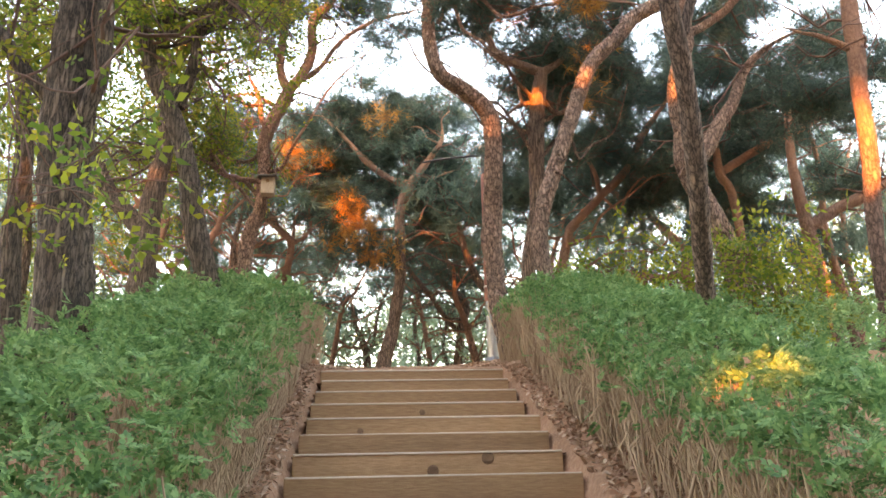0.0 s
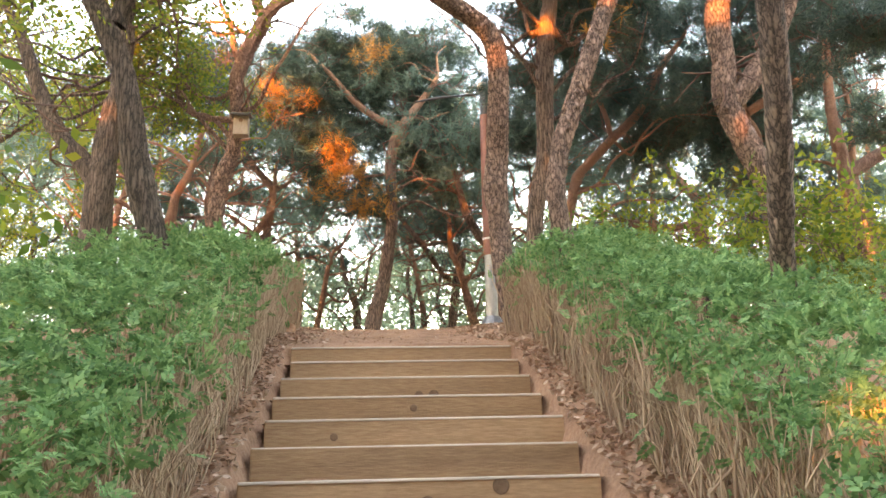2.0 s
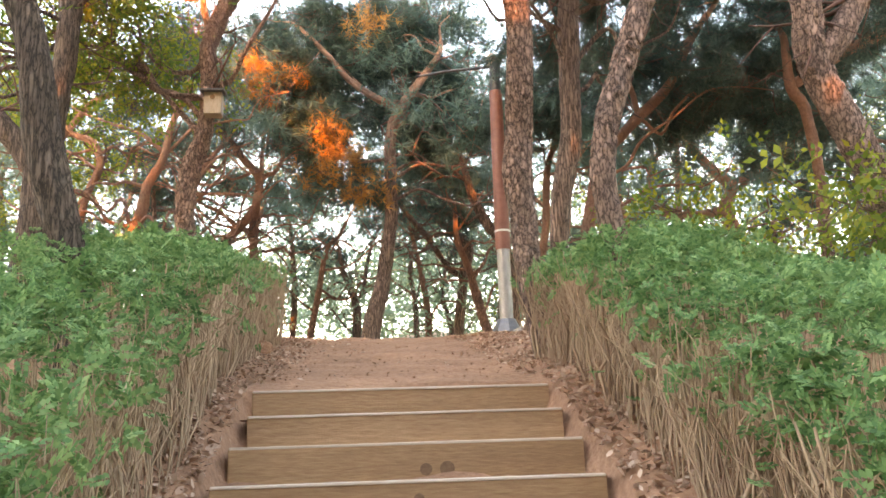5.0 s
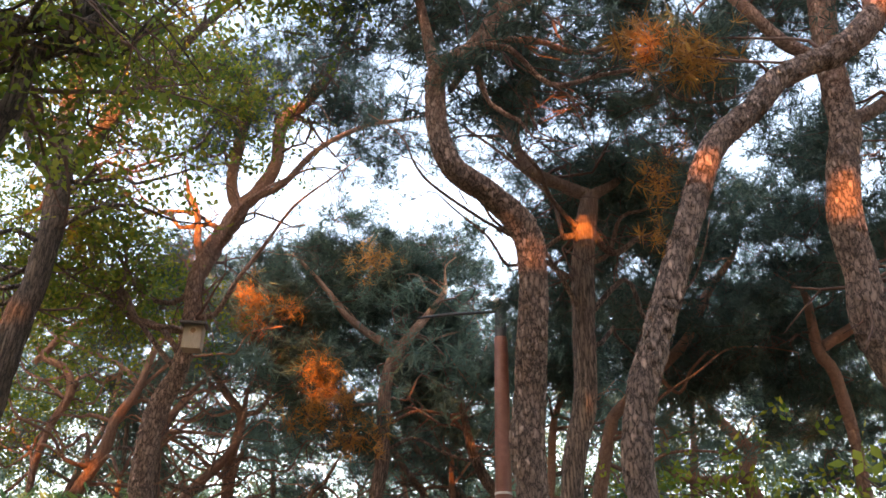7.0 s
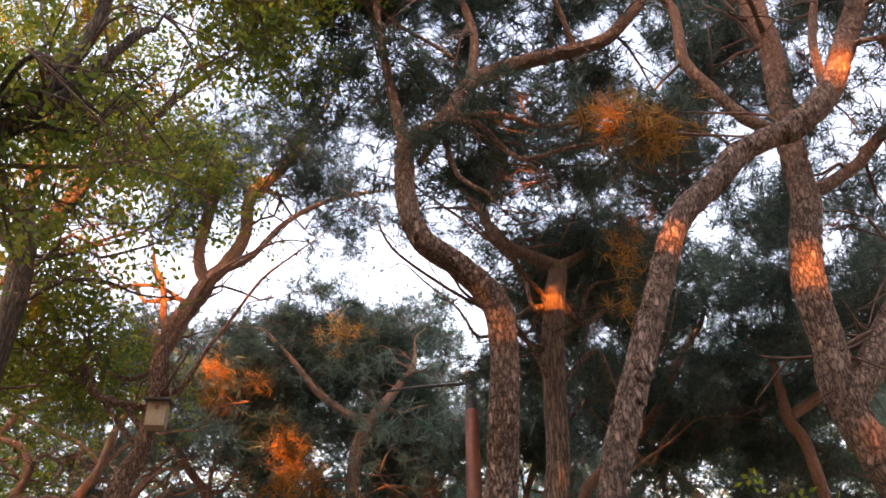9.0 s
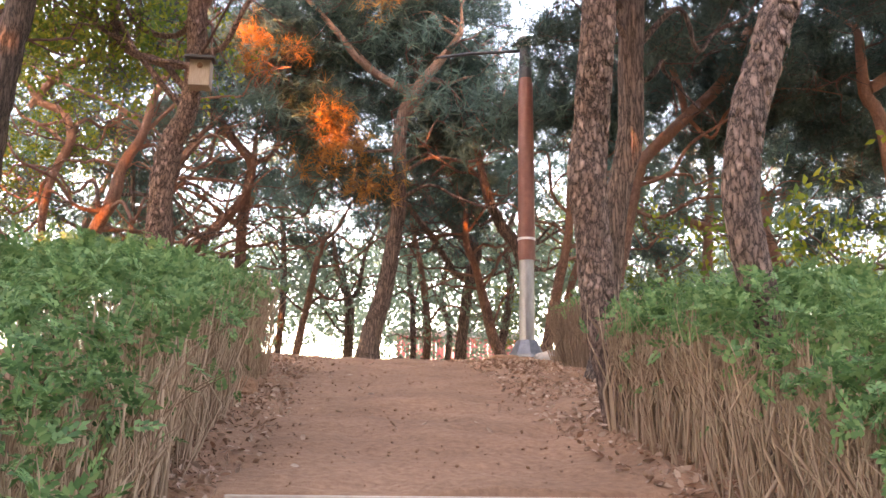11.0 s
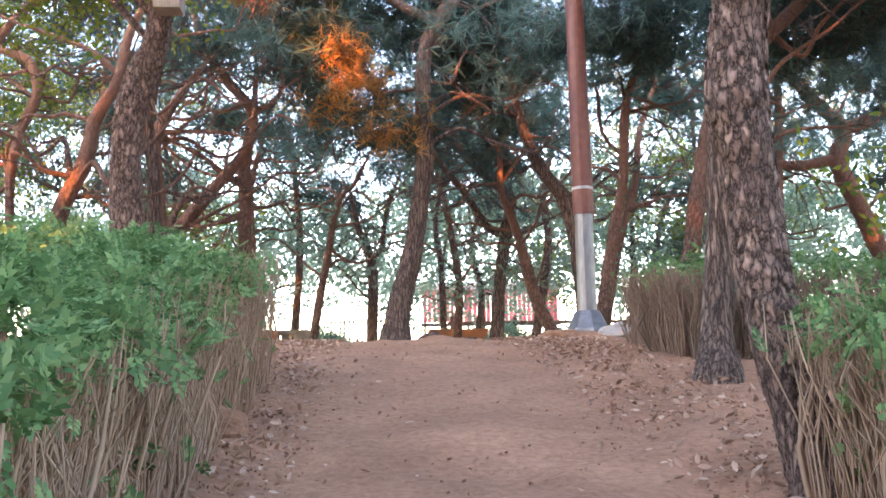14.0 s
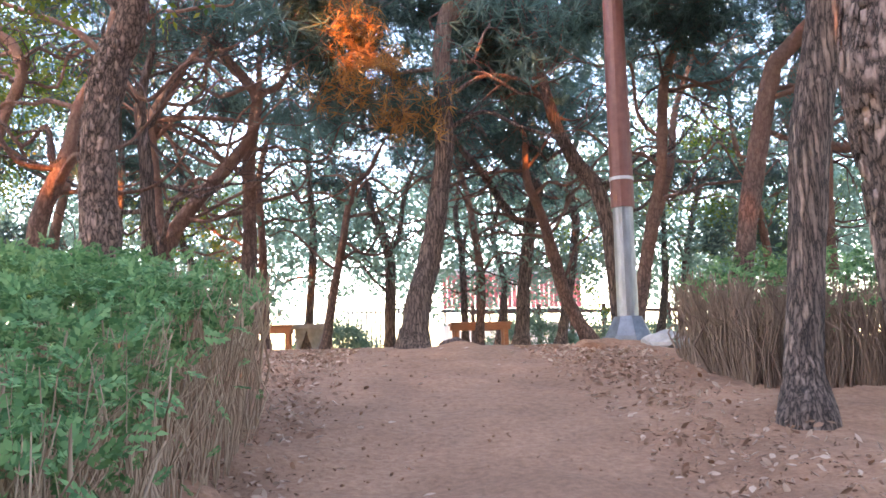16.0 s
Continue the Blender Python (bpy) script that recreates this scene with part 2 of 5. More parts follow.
def leaf_spray(pairs):
    """A spray of small folded leaves along a short stalk."""
    v, f = [], []
    for i in range(pairs):
        y = 0.12 + 0.8 * i / pairs
        for s in (-1, 1):
            k = len(v)
            ln, wd = 0.34 - 0.12 * i / pairs, 0.1
            root, tip = np.array((0, y, 0.02)), np.array((s * ln, y + 0.22, 0.05 - 0.08 * (i % 2)))
            mid, side = (root + tip) / 2 + np.array((0, 0, 0.05)), np.array((0.5 * wd * -s, wd, 0))
            v += [root, mid - side, tip, mid + side]
            f.append((k, k + 1, k + 2, k + 3))
    k = len(v)
    v += [np.array((0, 0.85, 0.02)), np.array((-0.09, 1.03, 0.06)), np.array((0, 1.3, 0)), np.array((0.09, 1.03, 0.06))]
    f.append((k, k + 1, k + 2, k + 3))
    return np.array(v), np.array(f)


def smooth_line(points, step):
    """A rounded line through control points (x, y, z, r), resampled evenly."""
    p = np.array(points, float)
    p = np.vstack([2 * p[0] - p[1], p, 2 * p[-1] - p[-2]])
    out = []
    for i in range(1, len(p) - 2):
        n = max(2, int(np.linalg.norm(p[i + 1, :3] - p[i, :3]) / step))
        for u in np.arange(n) / n:
            a, b, c, d = p[i - 1], p[i], p[i + 1], p[i + 2]
            out.append(0.5 * (2 * b + (c - a) * u + (2 * a - 5 * b + 4 * c - d) * u * u + (3 * b - a - 3 * c + d) * u ** 3))
    out.append(p[-2])
    out = np.array(out)
    out[:, 3] = np.maximum(out[:, 3], 0.004)
    return out


def tube(line, sides, rough=0.0, scale=5.0, closed=True):
    """A round skin along a line (x, y, z, r): verts and quads; rough lifts uneven plates and swellings."""
    pts, r = line[:, :3], line[:, 3]
    t = np.gradient(pts, axis=0)
    t /= np.linalg.norm(t, axis=1, keepdims=True) + 1e-9
    u = np.cross(t, (0.31, 0.95, 0.05))
    u /= np.linalg.norm(u, axis=1, keepdims=True) + 1e-9
    w = np.cross(t, u)
    a = np.linspace(0, 2 * np.pi, sides, endpoint=False)
    ring = u[:, None] * np.cos(a)[None, :, None] + w[:, None] * np.sin(a)[None, :, None]
    rad = np.repeat(r[:, None], sides, 1)
    if rough:
        for i in range(len(pts)):
            for j in range(sides):
                q = pts[i] + ring[i, j] * r[i]
                low = noise.noise(Vector(q) * 2.3)
                plate = noise.cell(Vector((q[0] * scale * 3, q[1] * scale * 3, q[2] * scale + 0.7 * noise.noise(Vector(q) * 4))))
                rad[i, j] *= 1 + rough * (0.6 * low + 0.8 * (plate - 0.5))
    v = pts[:, None] + ring * rad[..., None]
    n = len(pts)
    i, j = np.meshgrid(np.arange(n - 1), np.arange(sides), indexing="ij")
    f = np.stack([i * sides + j, i * sides + (j + 1) % sides, (i + 1) * sides + (j + 1) % sides, (i + 1) * sides + j], -1).reshape(-1, 4)
    return v.reshape(-1, 3), f


def joined(pieces):
    vs, fs, k = [], [], 0
    for v, f in pieces:
        vs.append(v)
        fs.append(np.asarray(f) + k)
        k += len(v)
    return np.vstack(vs), np.vstack(fs)


# ---- the lie of the land ----
RISE, TREAD, TOP_Y, TOP_Z = 0.152, 0.415, 8.297, 2.854
LAND_Y = [-30, -8, -4.0, TOP_Y, 9.2, 10.3, 11.6, 12.8, 14.2, 15.6, 20, 26, 40, 400]
LAND_Z = [-2.4, -2.2, TOP_Z - (TOP_Y + 4) * RISE / TREAD, TOP_Z, 3.02, 3.2, 3.43, 3.65, 3.87, 4.0, 4.12, 4.25, 4.3, 4.3]


def land(x, y):
    """Height of the ground: the slope, with low banks beside the path."""
    z = np.interp(y, LAND_Y, LAND_Z)
    a = np.abs(x)
    bank = np.clip((a - 0.85) / 0.5, 0, 1) * np.interp(y, [-5, 8, 12, 16], [0.10, 0.12, 0.08, 0.0])
    return z + bank


gx = np.unique(np.concatenate([np.linspace(-400, -12, 14), np.arange(-12, -2.5, 0.5), np.arange(-2.5, 2.5, 0.06), np.arange(2.5, 12, 0.5), np.linspace(12, 400, 14)]))
gy = np.unique(np.concatenate([np.linspace(-200, -6, 14), np.arange(-6, 8, 0.12), np.arange(8, 19, 0.06), np.arange(19, 30, 0.5), np.linspace(30, 600, 16)]))
X, Y = np.meshgrid(gx, gy)
Z = land(X, Y)
lump = np.array([noise.fractal(Vector((x * 1.6, y * 1.6, 0)), 0.6, 2.1, 4) for x, y in zip(X.ravel(), Y.ravel())]).reshape(X.shape)
Z = Z + 0.035 * lump * (np.abs(X) < 13) * (np.abs(Y) < 32)
Z -= 0.16 * ((np.abs(X) < 0.83) & (Y < TOP_Y + 0.06) & (Y > -6))
Z += 0.09 * np.exp(-((X - 1.75) ** 2 + (Y - 15.4) ** 2) / 0.12) + 0.07 * np.exp(-((X - 0.25) ** 2 + (Y - 16.6) ** 2) / 0.08)
ii, jj = np.meshgrid(np.arange(len(gy) - 1), np.arange(len(gx) - 1), indexing="ij")
kx = len(gx)
quads = np.stack([ii * kx + jj, ii * kx + jj + 1, (ii + 1) * kx + jj + 1, (ii + 1) * kx + jj], -1).reshape(-1, 4)
tagged(new("ground", mesh_of("ground", np.stack([X, Y, Z], -1).reshape(-1, 3), quads, earth, True)),
       "trodden reddish-brown earth of a wooded hillside path", "ground", kind="structure")

# ---- timber steps ----
stairs = tagged(new("stairs"), "flight of weathered timber steps with earth treads between hedges", "stairs", kind="structure")
stairs.location = (0, TOP_Y, TOP_Z)
for k in range(24):
    y, z = TOP_Y - k * TREAD, TOP_Z - k * RISE
    shift, length = rng.uniform(-0.015, 0.015), 1.62 + rng.uniform(-0.03, 0.03)
    bm = bmesh.new()
    box(bm, (shift, 0.03 + rng.uniform(-.004, .004), -RISE / 2 - 0.016), (length, 0.06, RISE + 0.028), 0.006, Matrix.Rotation(rng.uniform(-.004, .004), 4, "Y"))
    ob = part("riser_board", bm, timber, stairs)
    ob.location = (0, -k * TREAD, -k * RISE)
    part("worn_edge", box(bmesh.new(), (shift, 0.016, -0.004), (length - 0.01, 0.038, 0.013), 0.004), worn_edge, ob, "pale dusty worn top edge")
    for i in range(rng.integers(0, 3)):
        bm = bmesh.new()
        s = 1.5 * rng.uniform(0.014, 0.032)
        bmesh.ops.create_cone(bm, cap_ends=True, segments=12, radius1=s, radius2=s * 0.8, depth=0.0016,
                              matrix=pose(rng.uniform(-0.7, 0.7), -0.001, -rng.uniform(0.03, 0.12), 90))
        part("knot", bm, knot_mat, ob)
    bm = bmesh.new()
    bmesh.ops.create_grid(bm, x_segments=30, y_segments=8, size=0.5, matrix=Matrix.Diagonal((1.66, TREAD - 0.06, 1, 1)))
    for v in bm.verts:
        v.co.z += 0.012 * noise.fractal(Vector((v.co.x * 5, v.co.y * 5 + k, 0)), 0.6, 2, 3)
    tread = part("tread", bm, earth, stairs)
    tread.location = (0, 0.06 + (TREAD - 0.06) / 2 - k * TREAD, -k * RISE - 0.012)

# ---- hedges ----
SPRAY, SPRAY_F = leaf_spray(5)


def hedge(name, label, x0, x1, y0, y1, heights, density, faces, stalks=185, depth=0.10, stalk_mat=None, drift=0.0):
    """A clipped hedge: sprays of leaves over a low rounded top, and bare stems on its open sides."""
    thing = tagged(new(name), label, "hedge")
    thing.location = ((x0 + x1) / 2, (y0 + y1) / 2, float(land((x0 + x1) / 2, (y0 + y1) / 2)))
    inv = Matrix.Translation(-thing.location)

    def tall(y):
        return np.interp(y, [0, 5, 7, 9.5, 12], heights)

    area = (x1 - x0) * (y1 - y0)

    def bent(y):
        return -drift * np.clip((y - 7.5) / 3, 0, 1)

    def top(x, y):
        d = np.full_like(x, 9.0)
        for side in faces:
            d = np.minimum(d, {"E": x1 - x, "W": x - x0, "N": y1 - y, "S": y - y0}[side])
        wave = 0.03 * np.sin(x * 3.1 + y * 1.3) + 0.03 * np.sin(y * 2.7 - x * 2.1 + 1) + 0.035 * np.sin(9 * x + 4 * np.sin(5 * y)) * np.sin(8 * y + 3 * np.sin(4 * x))
        return land(x, y) + tall(y) * (0.9 + 0.1 * np.clip(d / 0.4, 0, 1)) + wave

    n = int(area * density)
    x, y = rng.uniform(x0, x1, n), rng.uniform(y0, y1, n)
    z = top(x, y) - np.abs(rng.normal(0, 0.09, n)) + rng.uniform(0, 0.05, n) + 0.10 * rng.random(n) ** 8
    spots, rot = [np.stack([x, y, z], -1)], [turns(n, 0.36)]
    for side in faces:
        ln = (y1 - y0) if side in "EW" else (x1 - x0)
        m = int(ln * density * 0.12)
        if side in "EW":
            xx, yy = np.full(m, x1 if side == "E" else x0) + rng.normal(0, 0.07, m), rng.uniform(y0, y1, m)
        else:
            xx, yy = rng.uniform(x0, x1, m), np.full(m, y1 if side == "N" else y0) + rng.normal(0, 0.07, m)
        drop = np.where(rng.random(m) < 0.13, rng.uniform(0, 0.5, m), np.abs(rng.normal(0, 0.07, m)))
        spots.append(np.stack([xx, yy, np.maximum(top(xx, yy) - drop, land(xx, yy) + 0.05)], -1))
        rot.append(turns(m, 0.8))
    spots, rot = np.vstack(spots), np.vstack(rot)
    spots[:, 0] += bent(spots[:, 1])
    size = rng.uniform(0.046, 0.094, len(spots))
    sx, sy = spots[:, 0], spots[:, 1]
    thin = np.sin(7.3 * sx + 2.1 * np.sin(3.7 * sy)) * np.sin(6.1 * sy + 1.7 * np.sin(5.2 * sx)) + 0.6 * np.sin(15 * sx + 11 * sy + 3 * np.sin(6 * sx))
    keep = (thin < 0.5) | (size < 0.058)
    v, f = scatter(SPRAY, SPRAY_F, spots[keep], rot[keep], size[keep])
    ob = part("leafage", mesh_of("leafage", v, f, hedgeleaf), None, thing)
    ob.matrix_basis = inv
    tagged(ob, kind="stuff")
    stems = []
    for side in faces:
        ln = (y1 - y0) if side in "EW" else (x1 - x0)
        for i in range(int(ln * stalks)):
            deep = max(-0.03, rng.normal(0.10, depth))
            along = rng.uniform(0, ln)
            if side in "EW":
                bx, by = (x1 - deep if side == "E" else x0 + deep), y0 + along
            else:
                bx, by = x0 + along, (y1 - deep if side == "N" else y0 + deep)
            bx += float(bent(by))
            g = float(land(bx, by)) - 0.05
            h = float(tall(by)) * rng.uniform(0.7, 1.02)
            lean = rng.normal(0, 0.06, 2)
            kink = rng.normal(0, 0.032, 2)
            r = rng.uniform(0.0025, 0.0055) * (1 + 1.0 * (rng.random() < 0.12))
            line = np.array([(bx, by, g, r), (bx + lean[0] * .4 + kink[0], by + lean[1] * .4 + kink[1], g + h * .4, r * .9),
                             (bx + lean[0] * .75 - kink[0], by + lean[1] * .75, g + h * .75, r * .7), (bx + lean[0], by + lean[1], g + h, r * .4)])
            stems.append(tube(line, 4))
            for s in range(rng.integers(0, 3)):
                a = line[1] * 0.5 + line[2] * 0.5 if s else line[2]
                end = a + np.array([rng.normal(0, .07), rng.normal(0, .07), rng.uniform(.08, .2), 0])
                end[3] = 0.0015
                stems.append(tube(np.array([a, (a + end) / 2 + [rng.normal(0, .01), 0, 0, 0], end]), 4))
    inside = np.random.default_rng(len(stems) + 3)
    for i in range(int(area * 75) if stems else 0):
        bx, by = inside.uniform(x0, x1), inside.uniform(y0, y1)
        g, h = float(land(bx, by)) - 0.05, float(tall(by)) * inside.uniform(0.7, 0.98)
        bx += float(bent(by))
        lean, r = inside.normal(0, 0.06, 2), inside.uniform(0.003, 0.006)
        stems.append(tube(np.array([(bx, by, g, r), (bx + lean[0] * .3, by + lean[1] * .7, g + h * .5, r * .8), (bx + lean[0], by + lean[1], g + h, r * .4)]), 4))
    if stems:
        v, f = joined(stems)
        ob = part("stem_thicket", mesh_of("stem_thicket", v, f, stalk_mat or stem_mat, True), None, thing, "bare brown upright stems")
        ob.matrix_basis = inv
        tagged(ob, kind="stuff")
    return thing


hedge("hedge", "clipped green hedge with bare brown stems along timber steps", -2.15, -1.0, 0.9, 12.2, [.62, .68, .7, .76, .88], 1000, "EN", drift=0.12)
hedge("hedge", "clipped green hedge with dense brown stems beside the steps", 1.05, 2.05, 0.9, 9.6, [.62, .68, .7, .76, .8], 1000, "WN")
hedge("hedge", "twiggy hedge of dense bare brown stems with thin leaves", 1.75, 5.5, 12.7, 14.0, [.7, .7, .7, .7, .7], 330, "WS", 380, 0.3, stem_dark)
hedge("shrub_bank", "low green undergrowth on the bank behind the hedge", -5.5, -2.3, 3.5, 12.0, [.35, .4, .5, .5, .5], 150, "")
hedge("shrub_bank", "low green undergrowth on the bank past the hedge", 2.2, 7.0, 4.0, 12.0, [.35, .4, .5, .55, .5], 150, "")

# ---- dead leaves on the ground ----
n = 10000
x = np.concatenate([rng.uniform(-1.5, 1.7, n // 2), np.where(rng.random(n // 2) < 0.5, -1, 1) * rng.normal(1.08, 0.22, n // 2)])
y = rng.uniform(-1, 16, n)
keep = (np.abs(x) > 0.86) | ((y > 8.6) & ((np.abs(x) > 0.75) | (rng.random(n) < 0.05)))
x, y = x[keep], y[keep]
x = np.concatenate([x, np.where(rng.random(5000) < 0.5, -1, 1) * rng.uniform(0.84, 1.16, 5000)])
y = np.concatenate([y, rng.uniform(-1, 8.6, 5000)])
LEAF = np.array([(0, -.5, 0), (.28, 0, .12), (0, .5, .02), (-.28, 0, .1)])
DRY_LEAF = np.array([(0, -.5, 0.05), (.2, -.22, .10), (.24, .15, .16), (0, .52, .12), (-.22, .12, .14), (-.2, -.25, .08), (0, -.1, 0), (0, .2, .02)])
DRY_LEAF_F = [(0, 1, 6, 5), (1, 2, 7, 6), (6, 7, 4, 5), (7, 2, 3, 4)]
v, f = scatter(DRY_LEAF, DRY_LEAF_F, np.stack([x, y, land(x, y) + 0.012 + 0.015 * rng.random(len(x))], -1), turns(len(x), 0.3), rng.uniform(0.025, 0.06, len(x)))
tagged(new("leaf_litter", mesh_of("leaf_litter", v, f, litter_mat)), "scattered dry brown fallen leaves on the earth", "leaf litter", kind="stuff")

n = 900
x, y = rng.uniform(-1.3, 1.6, n), rng.uniform(8.4, 16, n)
PEBBLE = np.array([(1, 0, 0), (0, 1, 0), (-1, 0, 0), (0, -1, 0), (0, 0, .7), (0, 0, -.5)])
PEBBLE_F = [(0, 1, 4), (1, 2, 4), (2, 3, 4), (3, 0, 4), (1, 0, 5), (2, 1, 5), (3, 2, 5), (0, 3, 5)]
v, f = scatter(PEBBLE, PEBBLE_F, np.stack([x, y, land(x, y) + 0.004], -1), turns(n, 0.3), rng.uniform(0.003, 0.014, n) * rng.uniform(0.5, 1.2, n))
tagged(new("pebbles", mesh_of("pebbles", v, f, earth)), "small earthy pebbles and crumbs on the path", "pebbles", kind="stuff")

# ---- trees ----
# gaps aimed through the crowns and the added leaf wall behind: a place that the low sun reaches, and the gap's radius
GAPS = [((-2.2, 9.3, 8.4), .3), ((-4.0, 12.6, 9.6), .5), ((-3.4, 12.5, 8.8), .4), ((1.9, 9.0, 7.35), .16), ((-4.3, 12.5, 11.0), .6), ((-3.0, 12.4, 9.6), .4), ((-1.6, 9.0, 8.3), .25), ((-6.2, 14.5, 7.0), .5), ((-5.3, 13.2, 5.6), .2), ((1.02, 9.62, 5.9), .16), ((2.05, 12.0, 7.5), .22), ((1.82, 8.4, 5.85), .10), ((3.35, 8.4, 7.4), .28), ((3.08, 9.0, 6.1), .2), ((3.15, 9.0, 4.9), .15),
          ((-1.7, 17.4, 9.0), .25), ((-2.3, 17.5, 8.9), .45), ((-0.85, 17.4, 7.6), .52), ((-0.15, 16.4, 9.4), .2), ((-3.46, 12.0, 6.3), .15),
          ((-3.45, 16.0, 6.5), .04), ((-2.12, 18.2, 7.0), .06), ((1.5, 4.6, 2.15), .22), ((-2.0, 10.2, 4.12), .28), ((2.15, 9.4, 7.9), .3), ((4.8, 8.5, 5.2), .7),
          ((6.4, 12.5, 4.6), .5), ((-4.7, 17.0, 6.2), .15), ((-2.5, 18.0, 6.2), .08), ((-3.2, 12.2, 9.0), .5), ((-3.5, 12.2, 7.6), .2), ((-1.5, 22.0, 5.0), .15)]


def open_to_sun(spots, trim, start):
    """Which of the spots leave the gaps free."""
    keep, s = np.ones(len(spots), bool), np.array(SUN_DIR)
    for place, r in GAPS:
        d = spots - np.array(place)
        along = d @ s
        off = np.linalg.norm(d - along[:, None] * s, axis=1)
        keep &= (along < start) | (off > 0.8 * r + trim)
    return keep

TUFT, TUFT_F = needles_template(11, 0.03)
FINE_TUFT, FINE_TUFT_F = needles_template(13, 0.032)
TWIG_LEAF, TWIG_LEAF_F = leaf_spray(2)


class Tree:
    """A tree: trunk, limbs, fine branches and foliage round them."""

    def __init__(self, name, label, skin, fine=0):
        self.thing = tagged(new(name), label, "tree")
        self.skin, self.fine, self.lines, self.twigs, self.spots = skin, fine, [], [], {}

    def place(self, ob):
        ob.matrix_basis = Matrix.Translation(-self.thing.location)
        return ob

    def trunk(self, points):
        points = list(points)
        x, y, z, r = points[0]
        foot = float(land(x, y))
        if z > foot - 0.05:
            dx = (points[1][0] - x) / max(points[1][2] - z, 0.1)
            drop = z - foot + 0.15
            points.insert(0, (x - 0.5 * dx * drop, y, foot - 0.15, r * 1.12))
        self.thing.location = (points[0][0], points[0][1], foot)
        bpy.context.view_layer.update()
        if 0.012 < points[-1][3] < 0.09:
            points = self.drawn_out(points)
        line = smooth_line(points, (0.12, 0.06, 0.035)[self.fine])
        low = np.clip(1 - (line[:, 2] - foot) / 0.35, 0, 1)
        line[:, 3] *= 1 + 0.45 * low ** 2
        v, f = tube(line, (12, 20, 34)[self.fine], (0.10, 0.10, 0.09)[self.fine], 7.0)
        if self.fine and self.skin is bark_plate:
            self.flakes(line, (0, 800, 2800)[self.fine])
        self.place(part("trunk", mesh_of("trunk", v, f, self.skin, True), None, self.thing))
        self.stem = line
        self.lines.append(line[len(line) // 2:])
        self.shoots(line[int(len(line) * 0.5):], 3.5, 0.85)

    def flakes(self, line, n):
        """Loose plates of bark that lift a little from the trunk."""
        k = rng.integers(0, len(line) - 1, n)
        axis = line[k + 1, :3] - line[k, :3]
        axis /= np.linalg.norm(axis, axis=1, keepdims=True)
        a = rng.uniform(0, 2 * np.pi, n)
        out = np.stack([np.cos(a), np.sin(a), np.zeros(n)], -1)
        out -= axis * np.sum(out * axis, 1, keepdims=True)
        out /= np.linalg.norm(out, axis=1, keepdims=True)
        rot = np.stack([np.cross(axis, out), axis, out], -1)
        plate = np.array([(-.5, .5, -.2), (.5, .5, -.2), (.42, -.5, -.2), (-.36, -.5, -.2), (-.42, .45, .05), (.4, .5, .08), (.34, -.55, .2), (-.3, -.42, .17)])
        sides = [(4, 7, 6, 5), (0, 4, 5, 1), (1, 5, 6, 2), (2, 6, 7, 3), (3, 7, 4, 0)]
        size = rng.uniform(0.022, 0.05, n)
        v, f = scatter(plate * (0.85, 1.4, 0.38), sides, line[k, :3] + out * line[k, 3:4] * 1.0, rot, size)
        self.place(tagged(part("loose_bark", mesh_of("loose_bark", v, f, self.skin), None, self.thing), kind="stuff"))

    def drawn_out(self, points):
        """Carries a limb on past its last point to a thin, kinked end."""
        p, q = np.array(points[-2], float), np.array(points[-1], float)
        d = (q - p)[:3]
        d /= np.linalg.norm(d)
        reach, out = 0.35 + 9 * q[3], list(points)
        for k in range(3):
            d = d + rng.normal(0, 0.32, 3)
            d /= np.linalg.norm(d)
            q = np.array((*(q[:3] + d * reach / 3), max(0.006, q[3] * 0.58)))
            out.append(tuple(q))
        return out

    def shoots(self, line, per_metre, reach=0.6):
        """Bare crooked side twigs along a limb, most of them forked."""
        span = np.linalg.norm(np.diff(line[:, :3], axis=0), axis=1).sum()
        for i in range(int(span * per_metre)):
            a = line[rng.integers(len(line) // 5, len(line))]
            d = rng.normal(0, 1, 3) * (1, 0.7, 0.55) + (0, 0, 0.25)
            d /= np.linalg.norm(d)
            p, r = a[:3].copy(), float(np.clip(a[3] * 0.32, 0.008, 0.022))
            step, pts = reach * rng.uniform(0.5, 1.2) / 4, [(*p, r)]
            for k in range(4):
                d = d + rng.normal(0, 0.42, 3)
                d /= np.linalg.norm(d)
                p = p + d * step
                pts.append((*p, r * (0.85 - 0.18 * k)))
            twig = np.array(pts)
            self.twigs.append(tube(twig, 4))
            self.lines.append(twig)
            for k in (1, 2, 3):
                if rng.random() < 0.7:
                    e = d + rng.normal(0, 0.7, 3)
                    b = twig[k, :3] + e * step * 0.7
                    self.twigs.append(tube(np.array([(*twig[k, :3], r * .5), (*b, r * .4), (*(b + (e + rng.normal(0, .5, 3)) * step * .6), .003)]), 3))

    def limb(self, points):
        if points[-1][3] > 0.012:
            points = self.drawn_out(points)
        line = smooth_line(points, 0.1)
        v, f = tube(line, 10, 0.12, 7.0)
        self.place(part("limb", mesh_of("limb", v, f, self.skin, True), None, self.thing))
        self.lines.append(line)
        self.shoots(line, 4.5, 0.95)

